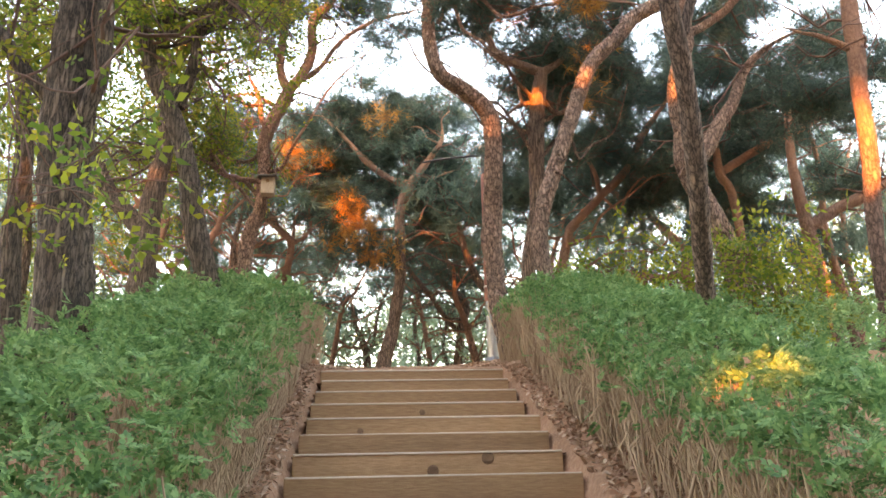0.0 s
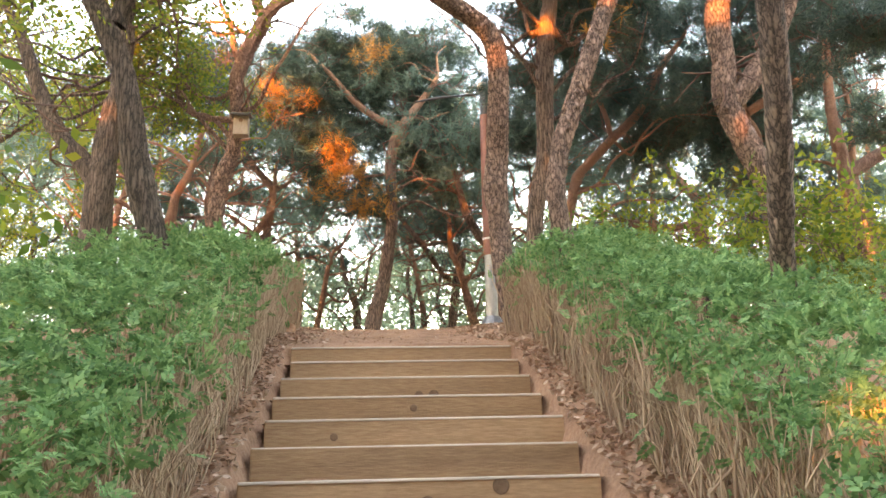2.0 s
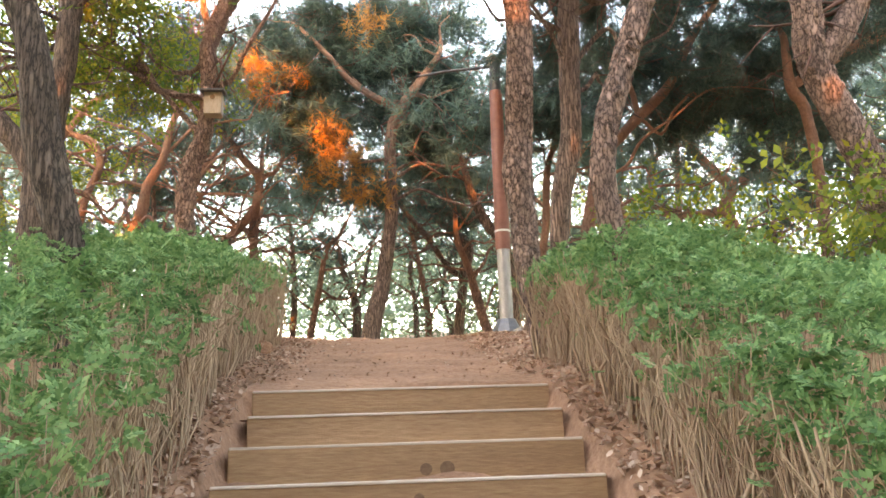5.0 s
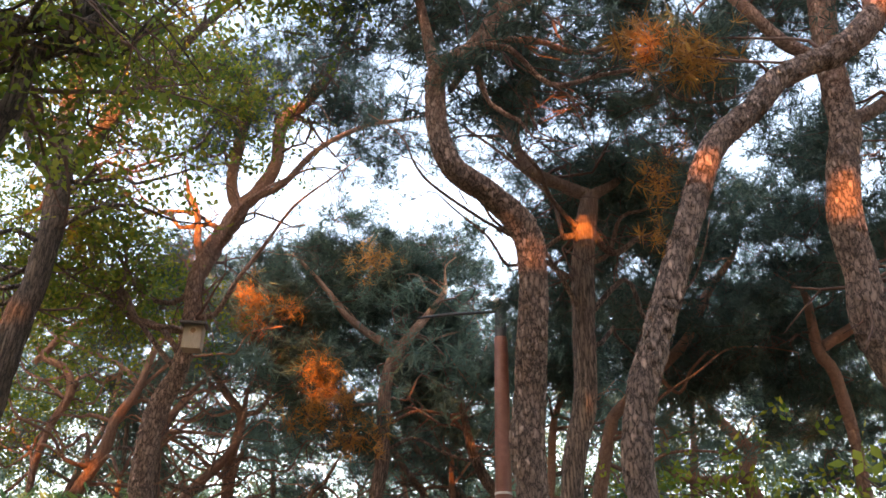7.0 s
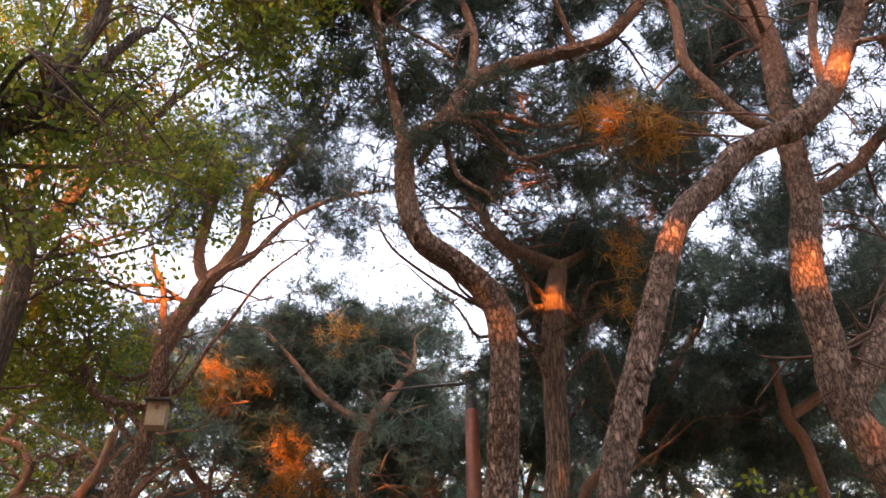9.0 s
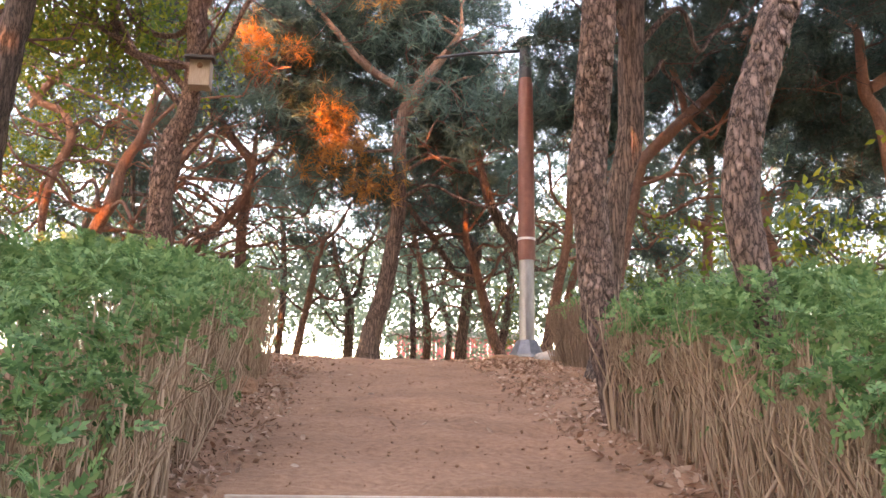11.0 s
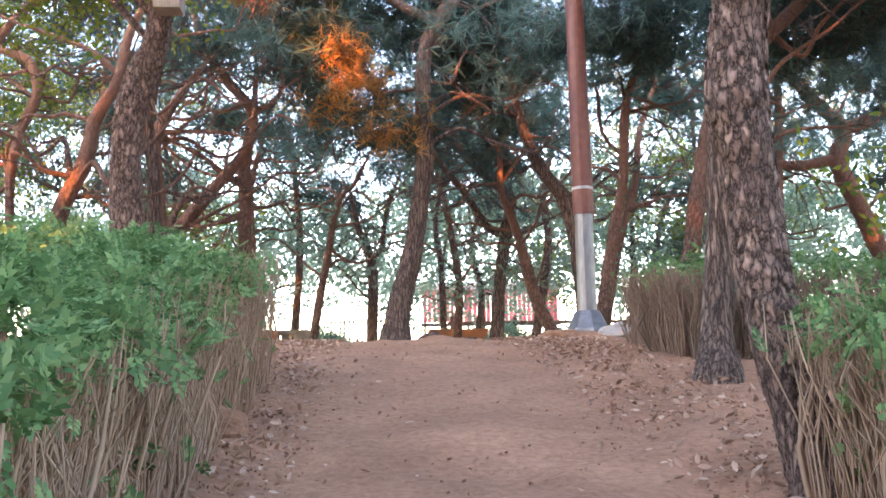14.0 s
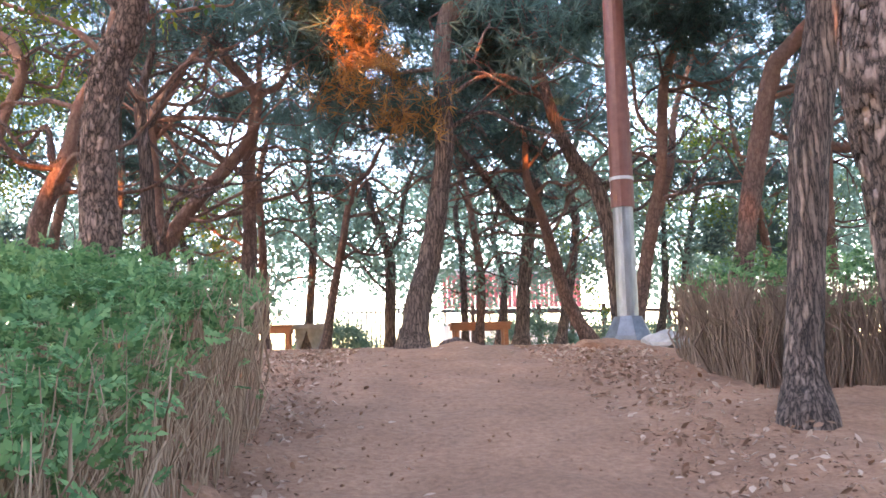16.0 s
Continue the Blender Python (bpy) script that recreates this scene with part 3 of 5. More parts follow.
    def boughs(self, n, low=0.25, scale=1.0):
        """Thin kinked side branches off the upper trunk."""
        line = self.stem
        for i in range(n):
            a = line[int(len(line) * rng.uniform(low, 0.95))]
            side, up = rng.choice((-1, 1)), rng.uniform(-0.15, 0.5) + 0.7 * (scale - 1)
            reach = rng.uniform(0.5, 1.1) * scale
            r = min(a[3] * 0.45, 0.024 * scale)
            pts, p = [(*a[:3], r)], a[:3].copy()
            for k in range(6):
                p = p + np.array((side * reach * rng.uniform(.08, .42), rng.normal(0, .15), reach * 0.7 * (up * rng.uniform(.1, .9) + rng.normal(0, .24))))
                pts.append((*p, r * (0.86 - 0.13 * k)))
            line2 = smooth_line(pts, 0.1)
            self.shoots(line2, 2.0, 0.6)
            v, f = tube(line2, 7, 0.1, 7.0)
            self.place(part("limb", mesh_of("limb", v, f, self.skin, True), None, self.thing))
            self.lines.append(line2)

    def foliage(self, kind, blob):
        """Crooked branches grow from the nearest wood to pads spread through an egg-shaped space; twigs on them carry the sprays."""
        c, rad, n = np.array(blob[:3]), np.array(blob[3:6]), blob[6]
        grow = 1 + 0.03 * c[1]
        bones = np.vstack(self.lines)
        pool = bones[np.argsort(np.linalg.norm(bones[:, :3] - c, axis=1))[:60]]
        count = max(3, n // 8)
        d = rng.normal(size=(count, 3))
        d /= np.linalg.norm(d, axis=1, keepdims=True)
        pads = c + d * rad * rng.uniform(0.1, 1.12, (count, 1)) ** 0.55
        pads = pads[np.argsort([np.linalg.norm(pool[:, :3] - p, axis=1).min() for p in pads])]
        flat = np.array({"oakleaf": (0.3, 0.3, 0.16), "sunpatch": (0.15, 0.15, 0.13)}.get(kind, (0.24, 0.24, 0.085))) * grow * 0.85
        m = {"needle": 8, "sunpatch": 4, "sparse": 8, "oakleaf": 8}[kind]
        for p in pads:
            a = pool[np.argmin(np.linalg.norm(pool[:, :3] - p, axis=1))]
            gap = np.linalg.norm(p - a[:3])
            r = float(np.clip(0.006 + 0.009 * gap, 0.007, max(0.009, min(0.026, a[3] * 0.7))))
            bend = rng.normal(0, 0.13 * gap, (3, 3))
            line = smooth_line([(*a[:3], r)] + [(*(a[:3] + (p - a[:3]) * u + b), r * (1 - 0.6 * u)) for u, b in zip((.3, .55, .8), bend)] + [(*p, r * .3)], 0.16)
            self.twigs.append(tube(line, 5))
            pool = np.vstack([pool, line[len(line) // 3:]])
            tips = p + rng.normal(0, 1, (max(4, n // count), 3)) * flat
            for b in tips:
                a = line[rng.integers(len(line) // 2, len(line))]
                mid = (a[:3] + b) / 2 + rng.normal(0, 0.05, 3)
                self.twigs.append(tube(np.array([(*a[:3], max(a[3] * .5, .004)), (*mid, .005), (*b, .003)]), 3))
                u = rng.uniform(0.45, 1.12, m)[:, None]
                s = a[:3] + (b - a[:3]) * u + rng.normal(0, 1, (m, 3)) * (0.05 if kind != "oakleaf" else 0.13) * grow
                self.spots.setdefault(kind, []).append(s)

    def finish(self):
        if self.twigs:
            v, f = joined(self.twigs)
            self.place(tagged(part("twig_mass", mesh_of("twig_mass", v, f, twig_mat, True), None, self.thing), kind="stuff"))
        for kind, spots in self.spots.items():
            s = np.vstack(spots)
            s = s[open_to_sun(s, 0.06, 0.5)]
            grow = 1 + 0.03 * s[0, 1]
            if kind == "oakleaf":
                v, f = scatter(TWIG_LEAF, TWIG_LEAF_F, s, turns(len(s), 1.0), rng.uniform(0.11, 0.2, len(s)) * grow * .8)
                me = mesh_of("crown", v, f, oakleaf)
            else:
                blades, blade_f = (FINE_TUFT, FINE_TUFT_F) if s[0, 1] < 11 else (TUFT, TUFT_F)
                v, f = scatter(blades, blade_f, s, turns(len(s), 1.0), rng.uniform(0.10, 0.17, len(s)) * grow * (.75 if kind == "sparse" else 1))
                me = mesh_of("crown", v, f, sunlit_needle if kind == "sunpatch" else needle)
            self.place(tagged(part("crown", me, None, self.thing), kind="stuff"))


tree = Tree("pine_tree", "tall crooked red pine with thick flaky bark beside the path", bark_plate, fine=2)
tree.trunk([(1.2, 9.7, 3.04, 0.108), (1.12, 9.75, 3.32, 0.1), (1.06, 9.8, 3.61, 0.1), (1.03, 9.85, 3.92, 0.102), (1.03, 9.9, 4.28, 0.106), (1.0, 9.9, 4.63, 0.118), (1.03, 9.9, 4.94, 0.113), (1.03, 9.8, 5.22, 0.109), (1.04, 9.7, 5.64, 0.1), (1.02, 9.65, 5.98, 0.106), (0.93, 9.6, 6.16, 0.103), (0.69, 9.5, 6.32, 0.092), (0.43, 9.4, 6.45, 0.085), (0.32, 9.4, 6.74, 0.079), (0.29, 9.4, 7.05, 0.076), (0.31, 9.4, 7.33, 0.074), (0.58, 9.4, 7.59, 0.068), (0.82, 9.4, 8.03, 0.066), (1.17, 9.4, 8.28, 0.063), (1.58, 9.4, 8.46, 0.06), (2.02, 9.4, 8.69, 0.056), (2.28, 9.4, 9.02, 0.052), (2.49, 9.4, 9.33, 0.043), (2.82, 9.4, 9.98, 0.034)])
tree.limb([(0.29, 9.4, 7.24, 0.053), (0.23, 9.4, 7.59, 0.045), (0.12, 9.4, 8.15, 0.038), (0.02, 9.4, 8.85, 0.03), (0.05, 9.4, 9.66, 0.022)])
tree.limb([(0.82, 9.4, 8.03, 0.047), (0.86, 9.4, 8.58, 0.04), (0.74, 9.4, 9.1, 0.031), (0.53, 9.4, 9.64, 0.024), (0.42, 9.4, 10.26, 0.017)])
tree.limb([(0.4, 9.4, 7.14, 0.03), (0.57, 9.4, 7.44, 0.027), (0.7, 9.4, 7.05, 0.022), (0.92, 9.4, 6.91, 0.017)])
tree.boughs(6, 0.55, 1.3)
tree.foliage("needle", (0.57, 9.7, 9.34, 1.06, 1.1, 1.78, 165))
tree.foliage("needle", (1.52, 9.6, 9.78, 1.0, 1.1, 1.15, 80))
tree.foliage("needle", (0.92, 9.8, 7.69, 0.64, 0.9, 0.59, 70))
tree.foliage("sparse", (1.8, 10.2, 8.24, 0.66, 0.9, 0.83, 70))
tree.foliage("needle", (0.20, 9.7, 9.60, 0.78, 0.8, 0.84, 110))
tree.foliage("sparse", (1.12, 9.9, 8.39, 0.72, 0.8, 0.62, 35))
tree.foliage("sparse", (-0.45, 10.5, 9.01, 0.62, 0.6, 0.90, 60))
tree.finish()
tree = Tree("pine_tree", "straight pine trunk with furrowed grey-brown bark by the bare earth", bark_furrow, fine=1)
tree.trunk([(1.62, 11.85, 3.4, 0.118), (1.65, 11.9, 3.62, 0.106), (1.68, 11.95, 3.87, 0.099), (1.76, 12, 4.39, 0.099), (1.83, 12, 5.05, 0.105), (1.98, 12, 5.72, 0.114), (2.01, 12, 6.55, 0.119), (2.07, 12, 7.4, 0.119), (2.17, 12, 7.97, 0.104)])
tree.limb([(2.17, 12, 7.97, 0.086), (1.86, 12, 8.09, 0.074), (1.5, 12, 8.28, 0.062), (1.32, 12, 8.73, 0.057), (1.07, 12, 9.1, 0.045), (0.94, 12, 9.68, 0.03)])
tree.limb([(2.17, 12, 7.97, 0.074), (2.43, 12, 8.13, 0.05), (2.65, 12, 8.37, 0.038), (3, 12, 8.63, 0.026)])
tree.limb([(2.11, 12, 7.61, 0.048), (2.36, 12, 7.28, 0.036), (2.69, 12, 7.51, 0.027)])
tree.boughs(8, 0.6, 1.3)
tree.foliage("needle", (2.35, 12.4, 9.19, 1.34, 1.3, 0.97, 170))
tree.foliage("needle", (2.99, 12.8, 8.13, 0.77, 1.2, 1.25, 170))
tree.foliage("needle", (1.81, 12.4, 9.4, 0.63, 1.0, 0.7, 60))
tree.foliage("needle", (2.27, 14.5, 8.47, 0.64, 1.0, 0.89, 90))
tree.foliage("needle", (2.76, 14.5, 9.36, 0.67, 1.0, 0.92, 110))
tree.foliage("needle", (2.51, 14.5, 8.41, 1.01, 1.2, 0.93, 120))
tree.foliage("sparse", (3.87, 13.5, 10.73, 0.99, 1.0, 0.99, 60))
tree.finish()
tree = Tree("pine_tree", "leaning pine with pale orange-brown bark rising through the hedge", bark_plate, fine=1)
tree.trunk([(1.31, 8.4, 3.32, 0.068), (1.32, 8.4, 3.45, 0.068), (1.32, 8.4, 3.65, 0.072), (1.28, 8.4, 3.85, 0.076), (1.26, 8.4, 4.13, 0.079), (1.31, 8.4, 4.46, 0.08), (1.42, 8.4, 4.77, 0.082), (1.58, 8.4, 5.22, 0.082), (1.81, 8.4, 5.84, 0.08), (1.94, 8.4, 6.1, 0.083), (2.22, 8.4, 6.38, 0.081), (2.4, 8.4, 6.61, 0.083), (2.7, 8.4, 6.8, 0.078), (2.82, 8.4, 6.86, 0.089), (3.17, 8.4, 7.21, 0.091), (3.5, 8.4, 7.84, 0.086), (3.89, 8.4, 8.63, 0.089), (4.34, 8.4, 9.65, 0.077)])
tree.limb([(3.17, 8.4, 7.21, 0.04), (3.22, 8.4, 7.8, 0.034), (3.46, 8.4, 8.5, 0.027), (3.83, 8.4, 9.24, 0.02)])
tree.boughs(3, 0.6, 1.2)
tree.foliage("needle", (4.16, 8.8, 9.66, 0.89, 1.2, 1.08, 80))
tree.foliage("sparse", (3.86, 8.9, 8.21, 0.48, 0.9, 0.91, 60))
tree.foliage("needle", (2.11, 9.4, 7.53, 0.39, 0.5, 0.31, 26))
tree.foliage("sunpatch", (1.77, 9.0, 7.39, 0.13, 0.3, 0.2, 7))
tree.foliage("sunpatch", (2.04, 9.0, 7.24, 0.19, 0.3, 0.15, 9))
tree.foliage("sunpatch", (2.63, 11.0, 7.43, 0.11, 0.3, 0.54, 6))
tree.finish()
tree = Tree("pine_tree", "stout forked pine with flaky orange-grey bark behind the hedge", bark_plate, fine=1)
tree.trunk([(3.4, 9, 4.2, 0.125), (3.3, 9, 4.5, 0.122), (3.05, 9, 5.15, 0.115), (3.06, 9, 5.59, 0.114), (3.03, 9, 5.93, 0.114), (3.08, 9, 6.29, 0.113), (3.19, 9, 6.69, 0.109), (3.2, 9, 6.91, 0.101), (3.22, 9, 7.47, 0.1), (3.28, 9, 8.18, 0.1), (3.24, 9, 8.81, 0.105), (3.25, 9, 9.45, 0.1), (3.12, 9, 10.13, 0.083), (3.03, 9, 10.9, 0.07)])
tree.limb([(3.12, 9, 7.38, 0.057), (2.9, 9, 7.5, 0.055), (2.68, 9, 7.78, 0.05), (2.5, 9, 8.09, 0.047), (2.51, 9, 8.64, 0.044), (2.34, 9, 9.15, 0.036), (2.39, 9, 9.83, 0.022)])
tree.limb([(3.21, 9, 6.81, 0.058), (3.36, 9, 6.87, 0.055), (3.71, 9, 7.12, 0.052), (3.99, 9, 7.43, 0.049), (4.52, 9, 7.92, 0.038)])
tree.limb([(3, 9, 5.07, 0.108), (3.3, 9, 5.4, 0.105), (3.46, 9, 5.67, 0.086), (3.64, 9, 5.9, 0.076), (3.86, 9, 6.36, 0.057)])
tree.boughs(4, 0.5, 1.2)
tree.foliage("needle", (2.97, 9.4, 9.82, 0.79, 1.0, 1.08, 60))
tree.foliage("needle", (3.99, 9.4, 10.15, 0.71, 1.0, 1.04, 60))
tree.foliage("needle", (2.1, 9.8, 9.41, 0.53, 0.8, 0.8, 60))
tree.foliage("sparse", (3.49, 10.2, 8.93, 0.74, 1.0, 1.13, 110))
tree.foliage("sparse", (2.66, 10.2, 7.85, 0.5, 0.9, 0.63, 70))
tree.foliage("sparse", (4.24, 9.8, 7.61, 0.38, 0.8, 0.62, 50))
tree.foliage("sparse", (4.57, 10.5, 10.96, 1.31, 1.0, 1.09, 100))
tree.foliage("sparse", (3.61, 11.0, 9.68, 0.80, 0.8, 0.80, 60))
tree.finish()
tree = Tree("pine_tree", "slender bare trunk of a pine leaning over the clipped hedge", bark_furrow, fine=1)
tree.trunk([(2.1, 6.6, 1.9, 0.075), (2.02, 6.35, 2.5, 0.07), (1.92, 6.12, 3.02, 0.068), (1.8, 5.74, 3.75, 0.07), (1.69, 5.5, 4.35, 0.068), (1.5, 5.25, 5.2, 0.064), (1.34, 5.1, 6.2, 0.058), (1.28, 5.1, 7.4, 0.05), (1.45, 5.3, 8.6, 0.035)])
tree.limb([(1.7, 5.45, 4.6, 0.04), (1.95, 5.4, 5.3, 0.035), (2.3, 5.2, 6.2, 0.03), (2.5, 5.1, 7.3, 0.02)])
tree.foliage("needle", (2.1, 5.2, 9.2, 1.6, 1.6, 0.8, 70))
tree.finish()
tree = Tree("oak_tree", "thick oak trunk with deep vertical bark furrows behind the hedge", bark_oak, fine=1)
tree.trunk([(-2.26, 6, 2.54, 0.217), (-2.27, 6, 2.83, 0.198), (-2.32, 6, 3.35, 0.178), (-2.38, 6, 4.02, 0.179), (-2.39, 6, 4.66, 0.159), (-2.38, 6, 5.11, 0.155), (-2.35, 6, 5.9, 0.13), (-2.3, 6, 7, 0.1), (-2.4, 6, 8.2, 0.06)])
tree.limb([(-2.41, 6, 4.27, 0.065), (-2.6, 6, 4.4, 0.057), (-2.77, 6, 4.61, 0.054), (-2.91, 6, 4.83, 0.051), (-3.18, 6, 5.09, 0.039)])
tree.limb([(-2.33, 5.85, 3.72, 0.061), (-2.31, 5.85, 3.91, 0.058), (-2.23, 5.85, 4.16, 0.059), (-2.15, 5.85, 4.49, 0.06), (-2.17, 5.85, 5.02, 0.058), (-2.19, 5.85, 5.43, 0.044)])
tree.foliage("oakleaf", (-3.03, 6.4, 5.07, 0.49, 0.9, 0.54, 70))
tree.foliage("oakleaf", (-1.92, 4.3, 3.02, 0.1, 0.2, 0.11, 5))
tree.foliage("oakleaf", (-2.6, 5.8, 7.8, 1.5, 1.5, 0.9, 90))
tree.finish()
tree = Tree("oak_tree", "dark slim hardwood trunk behind the hedge foot", bark_oak, fine=0)
tree.trunk([(-3.2, 7.5, 2.6, 0.1), (-3.22, 7.5, 3.1, 0.092), (-3.3, 7.5, 3.8, 0.085), (-3.28, 7.5, 4.6, 0.078), (-3.45, 7.6, 5.6, 0.065), (-3.4, 7.6, 6.6, 0.045)])
tree.foliage("oakleaf", (-3.5, 7.8, 5.2, 0.7, 0.8, 0.7, 40))
tree.foliage("oakleaf", (-3.5, 8.0, 6.6, 0.8, 0.8, 0.7, 50))
tree.finish()
tree = Tree("oak_tree", "dark twisted hardwood tree with yellowing green leaves", bark_oak, fine=1)
tree.trunk([(-1.8, 8.3, 3.47, 0.108), (-1.85, 8.3, 3.68, 0.109), (-2.01, 8.3, 4.23, 0.111), (-2.13, 8.3, 4.91, 0.097), (-2.33, 8.3, 5.45, 0.094), (-2.52, 8.3, 5.82, 0.078), (-2.61, 8.3, 6.2, 0.073), (-2.83, 8.3, 6.55, 0.068), (-3.07, 8.3, 7.04, 0.052)])
tree.boughs(9, 0.6, 1.0)
tree.limb([(-2.51, 8.3, 6.42, 0.063), (-2.27, 8.3, 6.47, 0.06), (-2.09, 8.3, 6.53, 0.058), (-1.91, 8.3, 6.6, 0.055), (-1.86, 8.3, 6.77, 0.049), (-1.76, 8.3, 7.09, 0.044), (-1.74, 8.3, 7.54, 0.042), (-1.78, 8.3, 7.96, 0.036), (-1.66, 8.3, 8.38, 0.025)])
tree.limb([(-2.25, 8.3, 5.45, 0.077), (-2.12, 8.3, 5.89, 0.062), (-2.09, 8.3, 6.27, 0.057), (-1.85, 8.3, 6.51, 0.052), (-1.74, 8.3, 6.68, 0.046), (-1.48, 8.3, 7.16, 0.029)])
tree.foliage("oakleaf", (-2.83, 8.5, 6.25, 0.62, 0.9, 0.6, 90))
tree.foliage("oakleaf", (-1.94, 8.6, 6.26, 0.4, 0.7, 0.48, 50))
tree.foliage("oakleaf", (-1.61, 8.8, 8.42, 1.01, 1.2, 0.81, 90))
tree.foliage("oakleaf", (-0.9, 9.0, 8.41, 0.49, 0.8, 0.73, 62))
tree.foliage("oakleaf", (-0.41, 9.4, 8.57, 0.35, 0.8, 0.6, 24))
tree.foliage("oakleaf", (-1.89, 9.3, 8.83, 1.44, 1.0, 0.77, 130))
tree.foliage("oakleaf", (-0.92, 9.6, 9.49, 0.66, 0.8, 0.66, 60))
tree.foliage("oakleaf", (-2.36, 9.6, 7.21, 0.75, 0.8, 0.65, 50))
tree.finish()
tree = Tree("oak_tree", "hardwood tree with several rising limbs and yellow-green leaves", bark_oak, fine=0)
tree.trunk([(-3.47, 12, 4.55, 0.205), (-3.46, 12, 4.78, 0.191), (-3.44, 12, 5.51, 0.171), (-3.35, 12, 6.36, 0.135), (-3.31, 12, 6.48, 0.124), (-3.29, 12, 7.23, 0.124), (-3.36, 12, 7.84, 0.128)])
tree.boughs(9, 0.6, 1.15)
tree.limb([(-3.47, 12, 5.31, 0.136), (-3.63, 12, 5.56, 0.129), (-4.06, 12, 6.1, 0.11), (-4.36, 12, 6.78, 0.096), (-4.52, 12, 7.22, 0.081), (-4.86, 12, 7.85, 0.049)])
tree.limb([(-3.36, 12, 7.84, 0.07), (-3.6, 12, 7.96, 0.058), (-3.92, 12, 8.59, 0.054), (-4.23, 12, 9.34, 0.031)])
tree.limb([(-3.36, 12, 7.84, 0.099), (-3.46, 12, 8.48, 0.09), (-3.44, 12, 9.1, 0.087), (-3.6, 12, 9.82, 0.084), (-3.63, 12, 10.26, 0.072), (-3.5, 12, 11.21, 0.041)])
tree.limb([(-3.36, 12, 7.84, 0.099), (-3.18, 12, 8.13, 0.089), (-2.94, 12, 8.67, 0.079), (-2.62, 12, 9.25, 0.069), (-2.38, 12, 9.69, 0.058), (-2.01, 12, 10.25, 0.04), (-1.6, 12, 10.76, 0.027)])
tree.foliage("oakleaf", (-3.91, 12.6, 9.3, 0.95, 1.2, 1.49, 105))
tree.foliage("oakleaf", (-2.88, 12.7, 8.18, 0.68, 1.1, 0.7, 60))
tree.foliage("oakleaf", (-2.75, 12.6, 10.11, 1.02, 1.2, 0.83, 65))
tree.foliage("oakleaf", (-3.5, 13.0, 7.23, 0.72, 1.0, 0.78, 60))
tree.foliage("oakleaf", (-4.76, 13.2, 7.36, 0.81, 1.0, 0.67, 50))
tree.foliage("oakleaf", (-3.18, 13.4, 7.33, 0.69, 1.0, 0.6, 60))
tree.foliage("oakleaf", (-4.83, 12.6, 12.22, 0.73, 1.2, 1.62, 60))
tree.foliage("oakleaf", (-3.90, 12.6, 10.68, 1.56, 1.2, 1.72, 130))
tree.foliage("oakleaf", (-3.26, 13.5, 7.55, 1.27, 1.2, 0.77, 110))
tree.finish()
tree = Tree("pine_tree", "pine with a nest box fixed on its reddish upper trunk", bark_plate, fine=1)
tree.trunk([(-2.26, 13.2, 4.58, 0.131), (-2.26, 13.2, 4.78, 0.127), (-2.3, 13.2, 5.28, 0.118), (-2.24, 13.2, 5.8, 0.12), (-2.1, 13.2, 6.23, 0.096), (-2.07, 13.2, 6.83, 0.092), (-2.09, 13.2, 7.27, 0.096), (-1.95, 13.2, 7.72, 0.111), (-1.8, 13.2, 8.04, 0.113), (-1.7, 13.2, 8.28, 0.101)])
tree.limb([(-1.72, 13.2, 8.2, 0.08), (-1.87, 13.2, 8.58, 0.075), (-1.85, 13.2, 9.26, 0.07), (-1.84, 13.2, 9.97, 0.058), (-2.04, 13.2, 10.42, 0.044), (-2.41, 13.2, 10.97, 0.023)])
tree.limb([(-1.7, 13.2, 8.28, 0.094), (-1.52, 13.2, 8.53, 0.089), (-1.37, 13.2, 8.95, 0.084), (-1.36, 13.2, 9.56, 0.079), (-1.04, 13.2, 9.95, 0.066), (-0.73, 13.2, 10.64, 0.045), (-0.47, 13.2, 11.38, 0.023)])
tree.limb([(-1.64, 13.2, 8.36, 0.047), (-1.26, 13.2, 8.63, 0.041), (-0.9, 13.2, 9.16, 0.035), (-0.36, 13.2, 9.56, 0.029), (0.21, 13.2, 9.74, 0.022)])
tree.limb([(-2.06, 13.2, 7.57, 0.045), (-2.13, 13.2, 7.71, 0.046), (-2.21, 13.2, 8.16, 0.04), (-2.35, 13.2, 8.43, 0.027)])
tree.boughs(9, 0.4, 1.5)
tree.foliage("oakleaf", (-2.15, 12.9, 10.43, 0.93, 0.9, 0.68, 46))
tree.foliage("sparse", (-1.98, 13.4, 10.4, 0.88, 0.9, 0.89, 70))
tree.foliage("sparse", (-0.89, 13.4, 10.7, 1.0, 0.9, 1.14, 75))
tree.foliage("sparse", (-0.22, 13.3, 9.64, 0.66, 0.6, 0.46, 50))
tree.foliage("sparse", (-2.56, 13.3, 9.44, 0.49, 0.7, 0.72, 45))
tree.foliage("sparse", (-1.08, 13.4, 10.01, 1.74, 1.0, 0.75, 120))
tree.foliage("oakleaf", (-1.82, 13.0, 9.37, 0.86, 0.8, 0.57, 60))
tree.foliage("sparse", (0.15, 13.6, 9.43, 0.81, 0.8, 0.59, 45))
tree.finish()
tree = Tree("pine_tree", "slim pine curving up at the head of the path", bark_furrow, fine=1)
tree.trunk([(-0.24, 17.3, 3.92, 0.165), (-0.15, 17.4, 4.56, 0.15), (-0, 17.5, 5.15, 0.132), (0.11, 17.5, 5.82, 0.119), (0.19, 17.5, 6.5, 0.114), (0.19, 17.5, 7.78, 0.107), (0.46, 17.5, 8.41, 0.1), (0.74, 17.5, 8.82, 0.075), (1.08, 17.5, 9.34, 0.051)])
